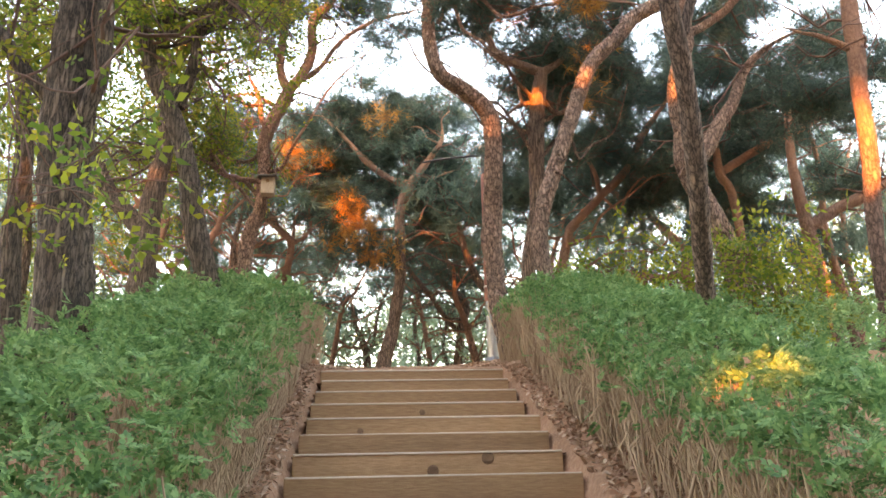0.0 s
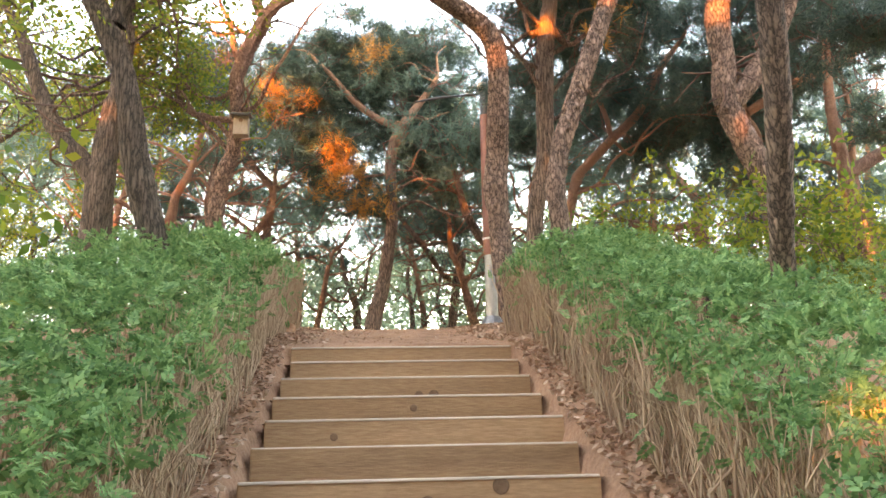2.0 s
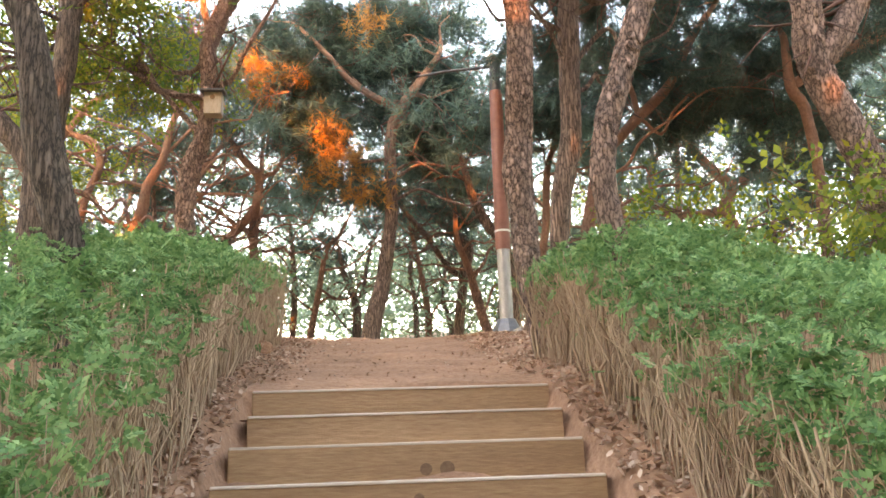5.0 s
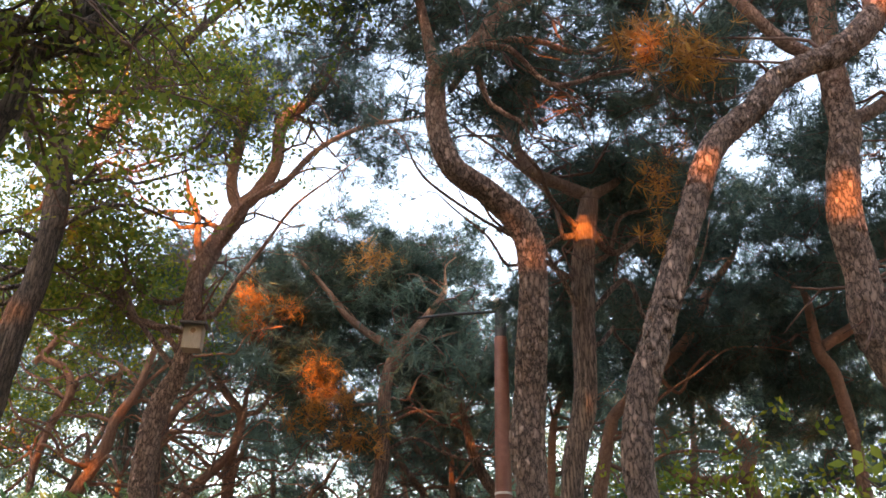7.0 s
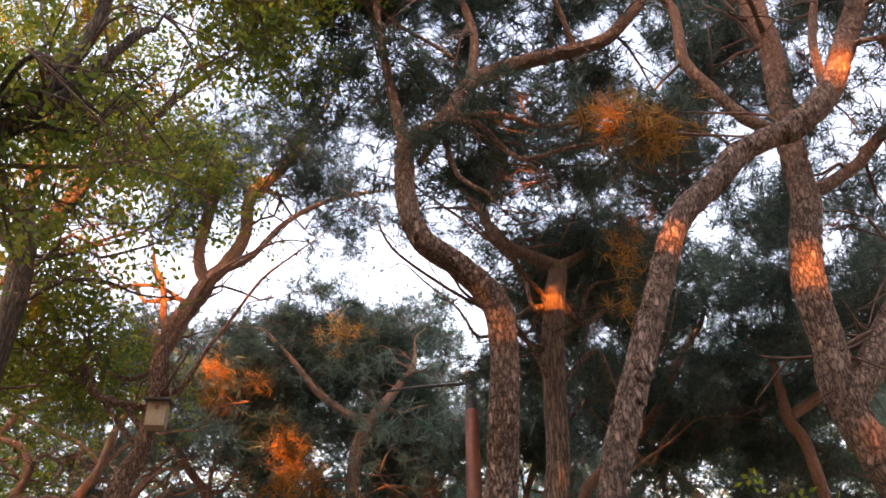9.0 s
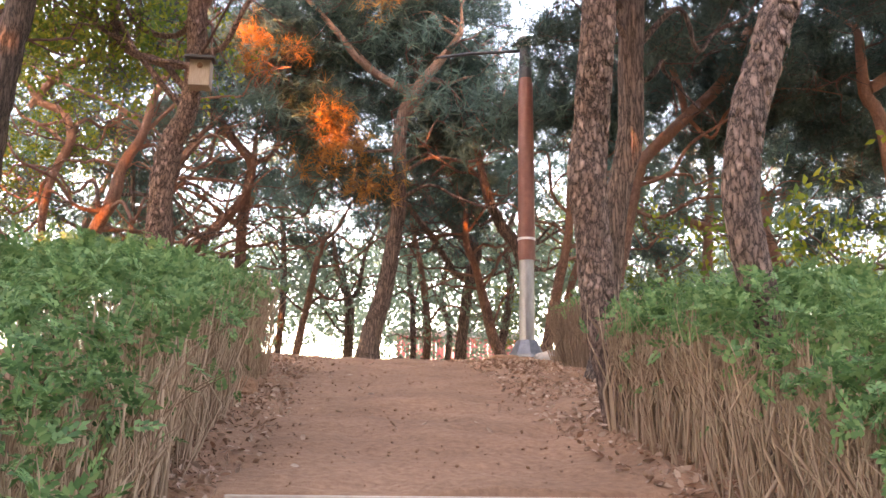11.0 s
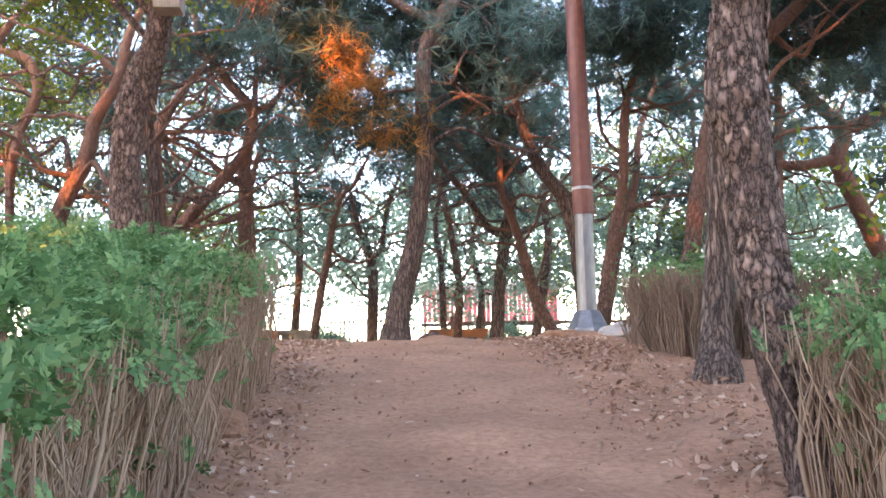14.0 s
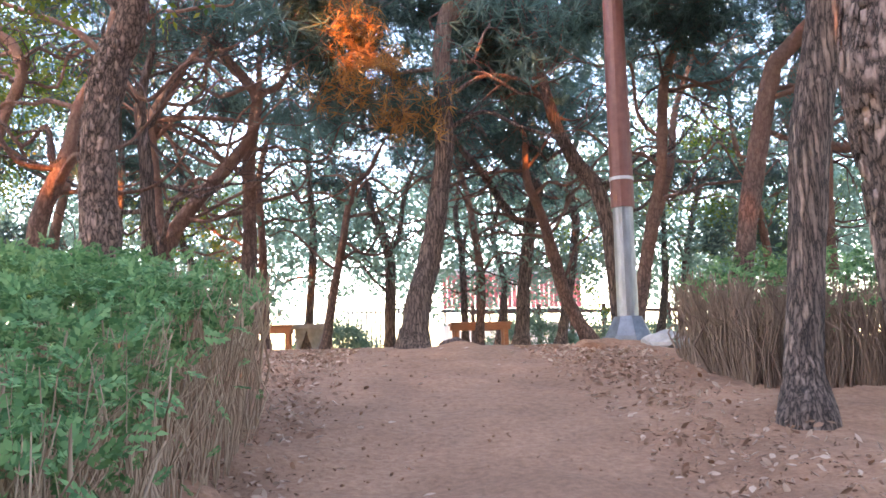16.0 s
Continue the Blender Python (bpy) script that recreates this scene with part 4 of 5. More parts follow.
tree.limb([(0.4, 17.5, 8.28, 0.074), (-0.08, 17.5, 8.51, 0.066), (-0.51, 17.5, 8.84, 0.058), (-0.85, 17.5, 9.26, 0.05), (-1.37, 17.5, 9.82, 0.033)])
tree.boughs(10, 0.4, 1.3)
tree.foliage("needle", (0.91, 18.3, 9.99, 1.79, 1.3, 0.95, 150))
tree.foliage("needle", (-0.34, 17.6, 10.01, 0.89, 1.0, 0.8, 90))
tree.foliage("needle", (-0.0, 18.0, 9.8, 1.06, 1.0, 0.58, 70))
tree.foliage("needle", (-0.01, 18.6, 8.91, 1.29, 1.0, 0.7, 80))
tree.foliage("needle", (1.45, 19.2, 8.74, 1.07, 1.0, 0.86, 80))
tree.foliage("needle", (-1.02, 18.2, 9.7, 1.26, 1.0, 0.77, 90))
tree.foliage("needle", (1.05, 18.8, 9.86, 1.2, 1.0, 0.72, 80))
tree.foliage("needle", (-1.01, 18.6, 10.36, 1.4, 1.0, 0.57, 80))
tree.foliage("needle", (0.64, 18.8, 10.63, 1.08, 1.0, 0.53, 60))
tree.finish()
tree = Tree("pine_tree", "thin kinked pine with reddish bark", bark_red, fine=0)
tree.trunk([(-2.19, 18.2, 5.17, 0.098), (-2.19, 18.2, 5.59, 0.09), (-2.21, 18.2, 6.43, 0.083), (-2.14, 18.2, 7.04, 0.076), (-2.14, 18.2, 7.31, 0.076), (-2.49, 18.2, 7.73, 0.068), (-2.77, 18.2, 8.16, 0.06), (-2.92, 18.2, 8.61, 0.051), (-3.09, 18.2, 9.24, 0.034)])
tree.boughs(10, 0.3, 1.3)
tree.limb([(-2.14, 18.2, 7.31, 0.051), (-1.89, 18.2, 7.36, 0.042), (-1.72, 18.2, 7.64, 0.038), (-1.76, 18.2, 8.04, 0.034), (-1.52, 18.2, 8.5, 0.022)])
tree.foliage("needle", (-0.8, 17.9, 7.62, 0.58, 0.7, 0.71, 80))
tree.foliage("sunpatch", (-0.88, 17.2, 7.87, 0.18, 0.3, 0.25, 6))
tree.foliage("sunpatch", (-0.71, 17.1, 7.47, 0.24, 0.3, 0.33, 9))
tree.foliage("sunpatch", (-1.02, 17.2, 7.16, 0.26, 0.3, 0.2, 9))
tree.foliage("sunpatch", (-0.42, 17.2, 7.23, 0.14, 0.3, 0.28, 6))
tree.foliage("sunpatch", (-0.13, 17.3, 6.7, 0.22, 0.3, 0.16, 5))
tree.foliage("sunpatch", (-2.26, 17.2, 8.94, 0.22, 0.3, 0.2, 8))
tree.foliage("sunpatch", (-2.08, 17.2, 8.6, 0.3, 0.3, 0.17, 8))
tree.foliage("sunpatch", (-1.64, 17.2, 8.85, 0.17, 0.2, 0.12, 5))
tree.foliage("sunpatch", (-0.19, 16.8, 9.64, 0.12, 0.2, 0.43, 5))
tree.foliage("needle", (-1.92, 17.8, 9.13, 0.95, 1.0, 0.76, 120))
tree.foliage("needle", (-1.08, 18.4, 9.13, 0.9, 1.0, 0.89, 90))
tree.foliage("needle", (-0.11, 18.0, 6.9, 0.5, 0.8, 0.43, 40))
tree.foliage("needle", (1.11, 19.0, 8.4, 0.89, 1.0, 0.67, 100))
tree.foliage("needle", (-3.23, 18.5, 9.80, 1.18, 1.0, 1.08, 130))
tree.foliage("needle", (0.04, 18.9, 10.68, 2.10, 0.9, 0.50, 110))
tree.foliage("needle", (-1.28, 19.0, 9.28, 1.51, 0.9, 1.18, 90))
tree.finish()
tree = Tree("pine_tree", "pine with sunlit orange bark among the trees", bark_red, fine=0)
tree.trunk([(-3.85, 16, 5.07, 0.099), (-3.77, 16, 5.48, 0.093), (-3.54, 16, 6.04, 0.088), (-3.48, 16, 6.44, 0.075), (-3.25, 16, 6.91, 0.062), (-3.15, 16, 7.43, 0.052), (-2.92, 16, 7.96, 0.035)])
tree.boughs(10, 0.3, 1.3)
tree.limb([(-3.25, 16, 6.98, 0.041), (-3.58, 16, 7.26, 0.031), (-4.06, 16, 7.45, 0.024), (-4.54, 16, 7.64, 0.017)])
tree.foliage("sparse", (-3.65, 16.3, 8.06, 1.05, 1.0, 0.54, 30))
tree.foliage("needle", (-3.02, 16.5, 9.05, 0.77, 1.0, 0.71, 60))
tree.finish()
tree = Tree("pine_tree", "leaning young pine with orange bark", bark_red, fine=0)
tree.trunk([(-3.11, 18, 5.36, 0.104), (-2.94, 18, 5.69, 0.097), (-2.61, 18, 6.12, 0.081), (-2.31, 18, 6.46, 0.074), (-2.09, 18, 6.9, 0.05), (-2.05, 18, 7.68, 0.033)])
tree.boughs(6, 0.3, 1.2)
tree.foliage("needle", (-1.53, 18.6, 8.11, 0.61, 0.8, 0.56, 60))
tree.finish()
tree = Tree("pine_tree", "thin crooked pine with lit lower trunk", bark_red, fine=0)
tree.trunk([(-4.74, 17, 4.93, 0.065), (-4.73, 17, 5.52, 0.058), (-4.75, 17, 6.12, 0.059), (-4.66, 17, 6.65, 0.059), (-4.49, 17, 7.13, 0.067), (-4.63, 17, 7.52, 0.06), (-4.97, 17, 7.66, 0.053)])
tree.boughs(9, 0.3, 1.25)
tree.limb([(-5.11, 17, 7.57, 0.052), (-4.79, 17, 8.07, 0.053), (-4.52, 17, 8.29, 0.053), (-3.88, 17, 8.53, 0.046), (-3.45, 17, 8.8, 0.039), (-3.01, 17, 9.09, 0.023)])
tree.foliage("oakleaf", (-5.01, 17.3, 8.44, 0.9, 1.1, 0.67, 90))
tree.foliage("oakleaf", (-5.48, 18.5, 7.25, 0.73, 1.0, 0.8, 60))
tree.finish()
tree = Tree("pine_tree", "slender pine forking low with a long thin side branch", bark_red, fine=0)
tree.trunk([(-1.6, 22, 4.2, 0.084), (-1.47, 22, 5.09, 0.076), (-1.33, 22, 5.85, 0.067), (-1.2, 22, 6.63, 0.058), (-1.08, 22, 6.97, 0.048), (-0.89, 22, 7.12, 0.039), (-0.59, 22, 7.71, 0.024)])
tree.boughs(8, 0.3, 1.25)
tree.limb([(-1.23, 22, 6.38, 0.034), (-0.6, 22, 6.52, 0.024), (-0.02, 22, 7.01, 0.019)])
tree.foliage("needle", (-0.99, 22.4, 8.34, 1.21, 1.2, 0.62, 50))
tree.finish()
tree = Tree("pine_tree", "slender pine in the grove beyond the crest", bark_furrow, fine=0)
tree.trunk([(-2.22, 25, 4.44, 0.091), (-2.11, 25, 6.16, 0.081), (-2.16, 25, 7.33, 0.07), (-2.28, 25, 8.53, 0.047)])
tree.boughs(9, 0.3, 1.25)
tree.foliage("needle", (-2.56, 25.4, 8.76, 1.07, 1.2, 0.68, 45))
tree.finish()
tree = Tree("pine_tree", "slender pine in the grove beyond the crest", bark_furrow, fine=0)
tree.trunk([(-0.58, 25, 4.3, 0.114), (-0.56, 25, 5.56, 0.115), (-0.61, 25, 6.26, 0.116), (-0.89, 25, 6.96, 0.07), (-1, 25, 7.56, 0.047)])
tree.boughs(9, 0.3, 1.25)
tree.limb([(-0.55, 25, 6.25, 0.069), (-0.38, 25, 6.49, 0.058), (-0.25, 25, 7.31, 0.047), (0.06, 25, 8.15, 0.029)])
tree.foliage("needle", (-1.25, 25.4, 7.77, 1.07, 1.2, 0.67, 45))
tree.finish()
tree = Tree("pine_tree", "slender pine in the grove beyond the crest", bark_red, fine=0)
tree.trunk([(1.11, 24, 4.22, 0.097), (1.19, 24, 5.43, 0.087), (1.06, 24, 6.54, 0.077), (0.91, 24, 7.32, 0.055), (0.71, 24, 8.12, 0.039)])
tree.boughs(9, 0.3, 1.25)
tree.foliage("needle", (0.51, 24.4, 8.35, 1.03, 1.2, 0.64, 45))
tree.finish()
tree = Tree("pine_tree", "slender pine in the grove beyond the crest", bark_furrow, fine=0)
tree.trunk([(1.64, 22, 4.11, 0.133), (1.73, 22, 5.23, 0.115), (1.86, 22, 6.2, 0.116), (1.98, 22, 6.89, 0.117), (1.55, 22, 7.29, 0.088), (1.17, 22, 7.7, 0.078), (0.88, 22, 8.05, 0.069), (0.51, 22, 8.71, 0.039)])
tree.boughs(9, 0.3, 1.25)
tree.limb([(1.81, 22, 6.2, 0.068), (1.52, 22, 6.4, 0.068), (1.15, 22, 7, 0.068), (0.68, 22, 7.6, 0.059), (0.3, 22, 8.21, 0.034)])
tree.foliage("needle", (0.33, 22.4, 8.96, 0.92, 1.2, 0.58, 45))
tree.finish()
tree = Tree("pine_tree", "slender pine in the grove beyond the crest", bark_red, fine=0)
tree.trunk([(2.4, 20, 4.1, 0.115), (2.05, 20, 4.78, 0.099), (1.87, 20, 5.45, 0.091), (1.72, 20, 6.04, 0.075), (1.53, 20, 6.55, 0.059), (1.51, 20, 7.24, 0.038)])
tree.boughs(9, 0.3, 1.25)
tree.foliage("needle", (1.4, 20.4, 7.44, 0.79, 1.2, 0.5, 55))
tree.finish()
tree = Tree("pine_tree", "slender pine in the grove beyond the crest", bark_furrow, fine=0)
tree.trunk([(2.68, 24, 4.21, 0.108), (2.9, 24, 5.4, 0.099), (3.06, 24, 6.51, 0.088), (2.98, 24, 7.41, 0.078), (3.2, 24, 8.44, 0.051)])
tree.boughs(9, 0.3, 1.25)
tree.foliage("needle", (3.06, 24.4, 8.68, 1.05, 1.2, 0.65, 45))
tree.finish()
tree = Tree("pine_tree", "slender pine in the grove beyond the crest", bark_furrow, fine=0)
tree.trunk([(2.42, 18.5, 4.04, 0.086), (2.36, 18.5, 5.02, 0.08), (2.32, 18.5, 5.61, 0.088), (2.19, 18.5, 6.14, 0.111), (1.91, 18.5, 6.52, 0.096), (1.7, 18.5, 6.98, 0.082), (1.57, 18.5, 7.52, 0.067), (1.48, 18.5, 8.07, 0.053), (1.62, 18.5, 8.7, 0.034)])
tree.boughs(9, 0.3, 1.25)
tree.foliage("needle", (1.54, 18.9, 8.97, 0.71, 1.2, 0.46, 55))
tree.finish()
tree = Tree("pine_tree", "slender pine in the grove beyond the crest", bark_red, fine=0)
tree.trunk([(2.44, 18, 4.1, 0.096), (2.57, 18, 4.61, 0.09), (2.72, 18, 5.38, 0.084), (2.91, 18, 6.24, 0.071), (3.01, 18, 7.34, 0.065), (3.27, 18, 8.02, 0.044)])
tree.boughs(9, 0.3, 1.25)
tree.foliage("needle", (3.26, 18.4, 8.26, 0.69, 1.2, 0.44, 55))
tree.finish()
tree = Tree("pine_tree", "slender pine in the grove beyond the crest", bark_red, fine=0)
tree.trunk([(3.34, 21, 4.21, 0.071), (3.66, 21, 5.82, 0.072), (4, 21, 6.93, 0.064), (4.14, 21, 7.88, 0.055), (4.49, 21, 8.84, 0.037)])
tree.boughs(9, 0.3, 1.25)
tree.foliage("needle", (4.44, 21.4, 9.09, 0.88, 1.2, 0.55, 45))
tree.finish()
tree = Tree("pine_tree", "slender pine in the grove beyond the crest", bark_furrow, fine=0)
tree.trunk([(1.01, 26, 4.35, 0.085), (0.97, 26, 6.24, 0.074), (0.86, 26, 7.12, 0.062), (1.01, 26, 8.13, 0.044)])
tree.boughs(9, 0.3, 1.25)
tree.foliage("needle", (1.18, 26.4, 8.35, 1.15, 1.2, 0.72, 45))
tree.finish()
tree = Tree("pine_tree", "slender pine in the grove beyond the crest", bark_furrow, fine=0)
tree.trunk([(1.82, 27, 4.32, 0.09), (2, 27, 5.71, 0.078), (1.77, 27, 6.76, 0.065), (2.07, 27, 7.95, 0.046)])
tree.boughs(9, 0.3, 1.25)
tree.foliage("needle", (2.26, 27.4, 8.17, 1.21, 1.2, 0.76, 45))
tree.finish()
tree = Tree("pine_tree", "slender pine in the grove beyond the crest", bark_furrow, fine=0)
tree.trunk([(5.65, 26, 4.19, 0.086), (5.9, 26, 6.17, 0.075), (6.31, 26, 7.69, 0.063), (7.07, 26, 8.46, 0.044)])
tree.boughs(9, 0.3, 1.25)
tree.foliage("needle", (7.37, 26.4, 8.69, 1.19, 1.2, 0.74, 45))
tree.finish()
tree = Tree("pine_tree", "slender pine in the grove beyond the crest", bark_red, fine=0)
tree.trunk([(-2.58, 22, 4.31, 0.084), (-2.65, 22, 5.97, 0.067), (-2.71, 22, 7.04, 0.058), (-2.52, 22, 7.93, 0.039)])
tree.boughs(9, 0.3, 1.25)
tree.foliage("needle", (-2.78, 22.4, 8.14, 0.89, 1.2, 0.57, 45))
tree.finish()
tree = Tree("pine_tree", "slender pine in the grove beyond the crest", bark_furrow, fine=0)
tree.trunk([(-2.89, 16.5, 4.89, 0.081), (-2.92, 16.5, 5.24, 0.076), (-2.96, 16.5, 5.95, 0.071), (-3.04, 16.5, 6.62, 0.059), (-2.94, 16.5, 7.18, 0.036)])
tree.boughs(9, 0.3, 1.25)
tree.foliage("sparse", (-3.18, 16.9, 7.4, 0.56, 1.2, 0.36, 26))
tree.finish()
tree = Tree("pine_tree", "slender pine in the grove beyond the crest", bark_red, fine=0)
tree.trunk([(-3.04, 17.5, 5, 0.071), (-3.09, 17.5, 5.46, 0.065), (-3.17, 17.5, 6.19, 0.066), (-3.21, 17.5, 6.73, 0.073), (-2.96, 17.5, 7.21, 0.06), (-2.84, 17.5, 7.41, 0.04), (-2.51, 17.5, 7.83, 0.024)])
tree.boughs(9, 0.3, 1.25)
tree.limb([(-3.2, 17.5, 6.76, 0.04), (-2.82, 17.5, 6.78, 0.033), (-2.3, 17.5, 6.76, 0.023)])
tree.foliage("sparse", (-2.74, 17.9, 8.07, 0.63, 1.2, 0.4, 26))
tree.finish()
tree = Tree("pine_tree", "slender pine in the grove beyond the crest", bark_furrow, fine=0)
tree.trunk([(-4.36, 20, 5.13, 0.064), (-4.37, 20, 5.95, 0.057), (-4.35, 20, 6.78, 0.049), (-4.4, 20, 7.63, 0.033)])
tree.boughs(9, 0.3, 1.25)
tree.foliage("needle", (-4.7, 20.4, 7.84, 0.76, 1.2, 0.49, 55))
tree.finish()
tree = Tree("pine_tree", "dark writhing pine with looping limbs", bark_red, fine=0)
tree.trunk([(7.76, 20, 5.29, 0.16), (7.64, 20, 5.7, 0.151), (7.37, 20, 6.4, 0.152), (7.1, 20, 7.12, 0.143), (7.28, 20, 7.56, 0.123), (6.83, 20, 8.07, 0.113), (6.43, 20, 8.59, 0.093), (6.25, 20, 9.24, 0.083), (6.41, 20, 10.13, 0.053)])
tree.boughs(9, 0.3, 1.25)
tree.limb([(7.1, 20, 7.12, 0.102), (6.45, 20, 7, 0.091), (5.61, 20, 7.18, 0.091), (5.66, 20, 8.12, 0.082), (5.84, 20, 8.45, 0.062), (5.6, 20, 9.2, 0.036)])
tree.limb([(6.03, 20, 5.05, 0.099), (6.01, 20, 5.75, 0.1), (6.06, 20, 6.67, 0.091), (6.17, 20, 7.72, 0.071), (6.21, 20, 8.47, 0.062)])
tree.limb([(7.29, 20, 7.66, 0.072), (8.02, 20, 7.96, 0.052), (8.68, 20, 7.99, 0.042), (9.38, 20, 8.4, 0.026)])
tree.foliage("needle", (8.28, 20.5, 9.19, 1.28, 1.4, 0.81, 130))
tree.foliage("needle", (6.52, 20.2, 10.46, 1.7, 1.4, 0.93, 140))
tree.foliage("needle", (9.1, 20.0, 10.29, 1.27, 1.4, 1.17, 100))
tree.foliage("needle", (9.62, 22.0, 7.46, 1.13, 1.0, 0.61, 60))
tree.finish()
tree = Tree("pine_tree", "leaning pine under a dense dark crown", bark_red, fine=0)
tree.trunk([(2.86, 15.5, 4.78, 0.101), (3.04, 15.5, 5.74, 0.096), (3.24, 15.5, 6.54, 0.09), (3.36, 15.5, 6.76, 0.084), (3.93, 15.5, 7.34, 0.085), (4.45, 15.5, 7.86, 0.079), (4.88, 15.5, 8.66, 0.066), (5.39, 15.5, 9.34, 0.037)])
tree.limb([(3.93, 15.5, 7.34, 0.05), (3.78, 15.5, 7.98, 0.043), (3.36, 15.5, 8.57, 0.036), (3.16, 15.5, 9.26, 0.022)])
tree.boughs(7, 0.3, 1.3)
tree.foliage("needle", (5.53, 16.0, 8.54, 1.77, 1.6, 1.22, 260))
tree.foliage("needle", (4.42, 16.6, 8.15, 1.02, 1.3, 1.11, 160))
tree.foliage("needle", (6.91, 16.5, 8.24, 0.96, 1.6, 1.56, 140))
tree.foliage("needle", (3.05, 17.5, 8.55, 1.33, 1.3, 0.73, 170))
tree.foliage("needle", (2.04, 18.5, 8.54, 1.21, 1.2, 0.58, 110))
tree.foliage("needle", (5.59, 15.0, 9.79, 1.19, 1.3, 0.95, 110))
tree.finish()
tree = Tree("pine_tree", "pine with brightly sunlit orange bark past the hedge", bark_red, fine=0)
tree.trunk([(6.46, 12.5, 3.29, 0.106), (6.46, 12.5, 3.62, 0.099), (6.38, 12.5, 4.47, 0.101), (6.28, 12.5, 5.17, 0.111), (6.23, 12.5, 5.67, 0.104), (6.15, 12.5, 6.65, 0.08), (6.21, 12.5, 7.63, 0.054)])
tree.limb([(6.23, 12.5, 5.67, 0.104), (6.78, 12.5, 6, 0.096), (7.28, 12.5, 6.23, 0.097), (8.01, 12.5, 6.67, 0.063)])
tree.foliage("needle", (6.68, 13.0, 8.52, 1.5, 1.4, 1.22, 200))
tree.foliage("needle", (7.39, 13.0, 6.88, 0.68, 1.0, 0.5, 50))
tree.finish()
tree = Tree("pine_tree", "sunlit pine trunk glowing orange past the hedge", bark_red, fine=0)
tree.trunk([(4.66, 8.5, 2.81, 0.098), (4.7, 8.5, 3.37, 0.095), (4.74, 8.5, 4.32, 0.087), (4.83, 8.5, 5.14, 0.095), (4.85, 8.5, 5.8, 0.091), (4.9, 8.5, 6.42, 0.099), (4.93, 8.5, 7, 0.095), (5.2, 8.5, 7.75, 0.065)])
tree.limb([(4.94, 8.5, 6.28, 0.049), (4.7, 8.5, 6.42, 0.037), (4.46, 8.5, 6.52, 0.025)])
tree.foliage("needle", (5.64, 9.0, 7.83, 0.72, 1.0, 0.66, 70))
tree.foliage("needle", (5.52, 10.3, 7.07, 1.00, 0.8, 0.91, 80))
tree.finish()
tree = Tree("pine_tree", "thin pine with a long brown side limb", bark_red, fine=0)
tree.trunk([(6.08, 14.5, 5.58, 0.089), (6.1, 14.5, 6.1, 0.08), (6.02, 14.5, 7.06, 0.081), (5.85, 14.5, 7.39, 0.082), (5.84, 14.5, 8.17, 0.052)])
tree.limb([(5.91, 14.5, 7.44, 0.082), (6.77, 14.5, 7.96, 0.083), (7.71, 14.5, 8.43, 0.084), (8.59, 14.5, 9.03, 0.075), (9.42, 14.5, 9.9, 0.044)])
tree.foliage("needle", (6.84, 14.8, 9.04, 1.58, 1.4, 0.98, 150))
tree.foliage("needle", (4.7, 15.5, 8.75, 1.37, 1.5, 1.77, 150))
tree.foliage("needle", (5.11, 13.0, 9.36, 1.3, 1.2, 0.79, 110))
tree.foliage("needle", (5.98, 15.6, 7.73, 1.6, 1.4, 1.21, 150))
tree.foliage("needle", (3.59, 13.8, 8.8, 1.03, 1.2, 1.26, 140))
tree.foliage("needle", (7.26, 14.0, 9.91, 1.43, 1.4, 0.98, 140))
tree.foliage("needle", (7.67, 13.2, 8.44, 0.81, 1.2, 1.22, 110))
tree.finish()

# ---- far grove ahead, and an unseen wall of leaves behind that blocks the sun ----
def leaf_cloud(name, label, spots, size, mat):
    v, f = scatter(TWIG_LEAF, TWIG_LEAF_F, spots, turns(len(spots)), size)
    return tagged(new(name, mesh_of(name, v, f, mat)), label, "foliage", kind="stuff")


def cloud(n, clumps, x0, x1, y0, y1, z0, z1, spread):
    c = np.stack([rng.uniform(x0, x1, clumps), rng.uniform(y0, y1, clumps), rng.uniform(z0, z1, clumps)], -1)
    p = c[rng.integers(0, clumps, n)] + rng.normal(0, 1, (n, 3)) * (spread, spread, spread * 0.45)
    p[:, 2] = np.maximum(p[:, 2], land(p[:, 0], p[:, 1]) + 0.1)
    return p


leaf_cloud("far_grove_leaves", "thin green foliage of the far grove against bright sky", cloud(17000, 340, -24, 28, 28, 36, 5.9, 13, 0.75), rng.uniform(0.3, 0.52, 17000), hazed_leaf)
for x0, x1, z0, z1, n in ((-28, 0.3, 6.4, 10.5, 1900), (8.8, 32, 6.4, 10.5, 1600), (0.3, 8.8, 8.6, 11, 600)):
    leaf_cloud("far_woods", "green woods beyond the clearing, with haze put into their colour", cloud(n, n // 14, x0, x1, 37, 43, z0, z1, 0.9), rng.uniform(0.6, 1.0, n), hazed_leaf)
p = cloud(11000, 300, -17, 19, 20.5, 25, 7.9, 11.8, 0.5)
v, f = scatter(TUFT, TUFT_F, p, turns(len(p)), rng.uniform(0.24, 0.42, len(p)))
tagged(new("far_pine_foliage", mesh_of("far_pine_foliage", v, f, needle_hazed)), "pine foliage massed behind the grove, greyed in colour for haze", "foliage", kind="stuff")
leaf_cloud("far_low_leaves", "thin green leaves between the far trunks, paled in colour for haze", cloud(5200, 260, -15, 17, 21, 27, 5.5, 8.6, 0.5), rng.uniform(0.18, 0.34, 5200), hazed_leaf)

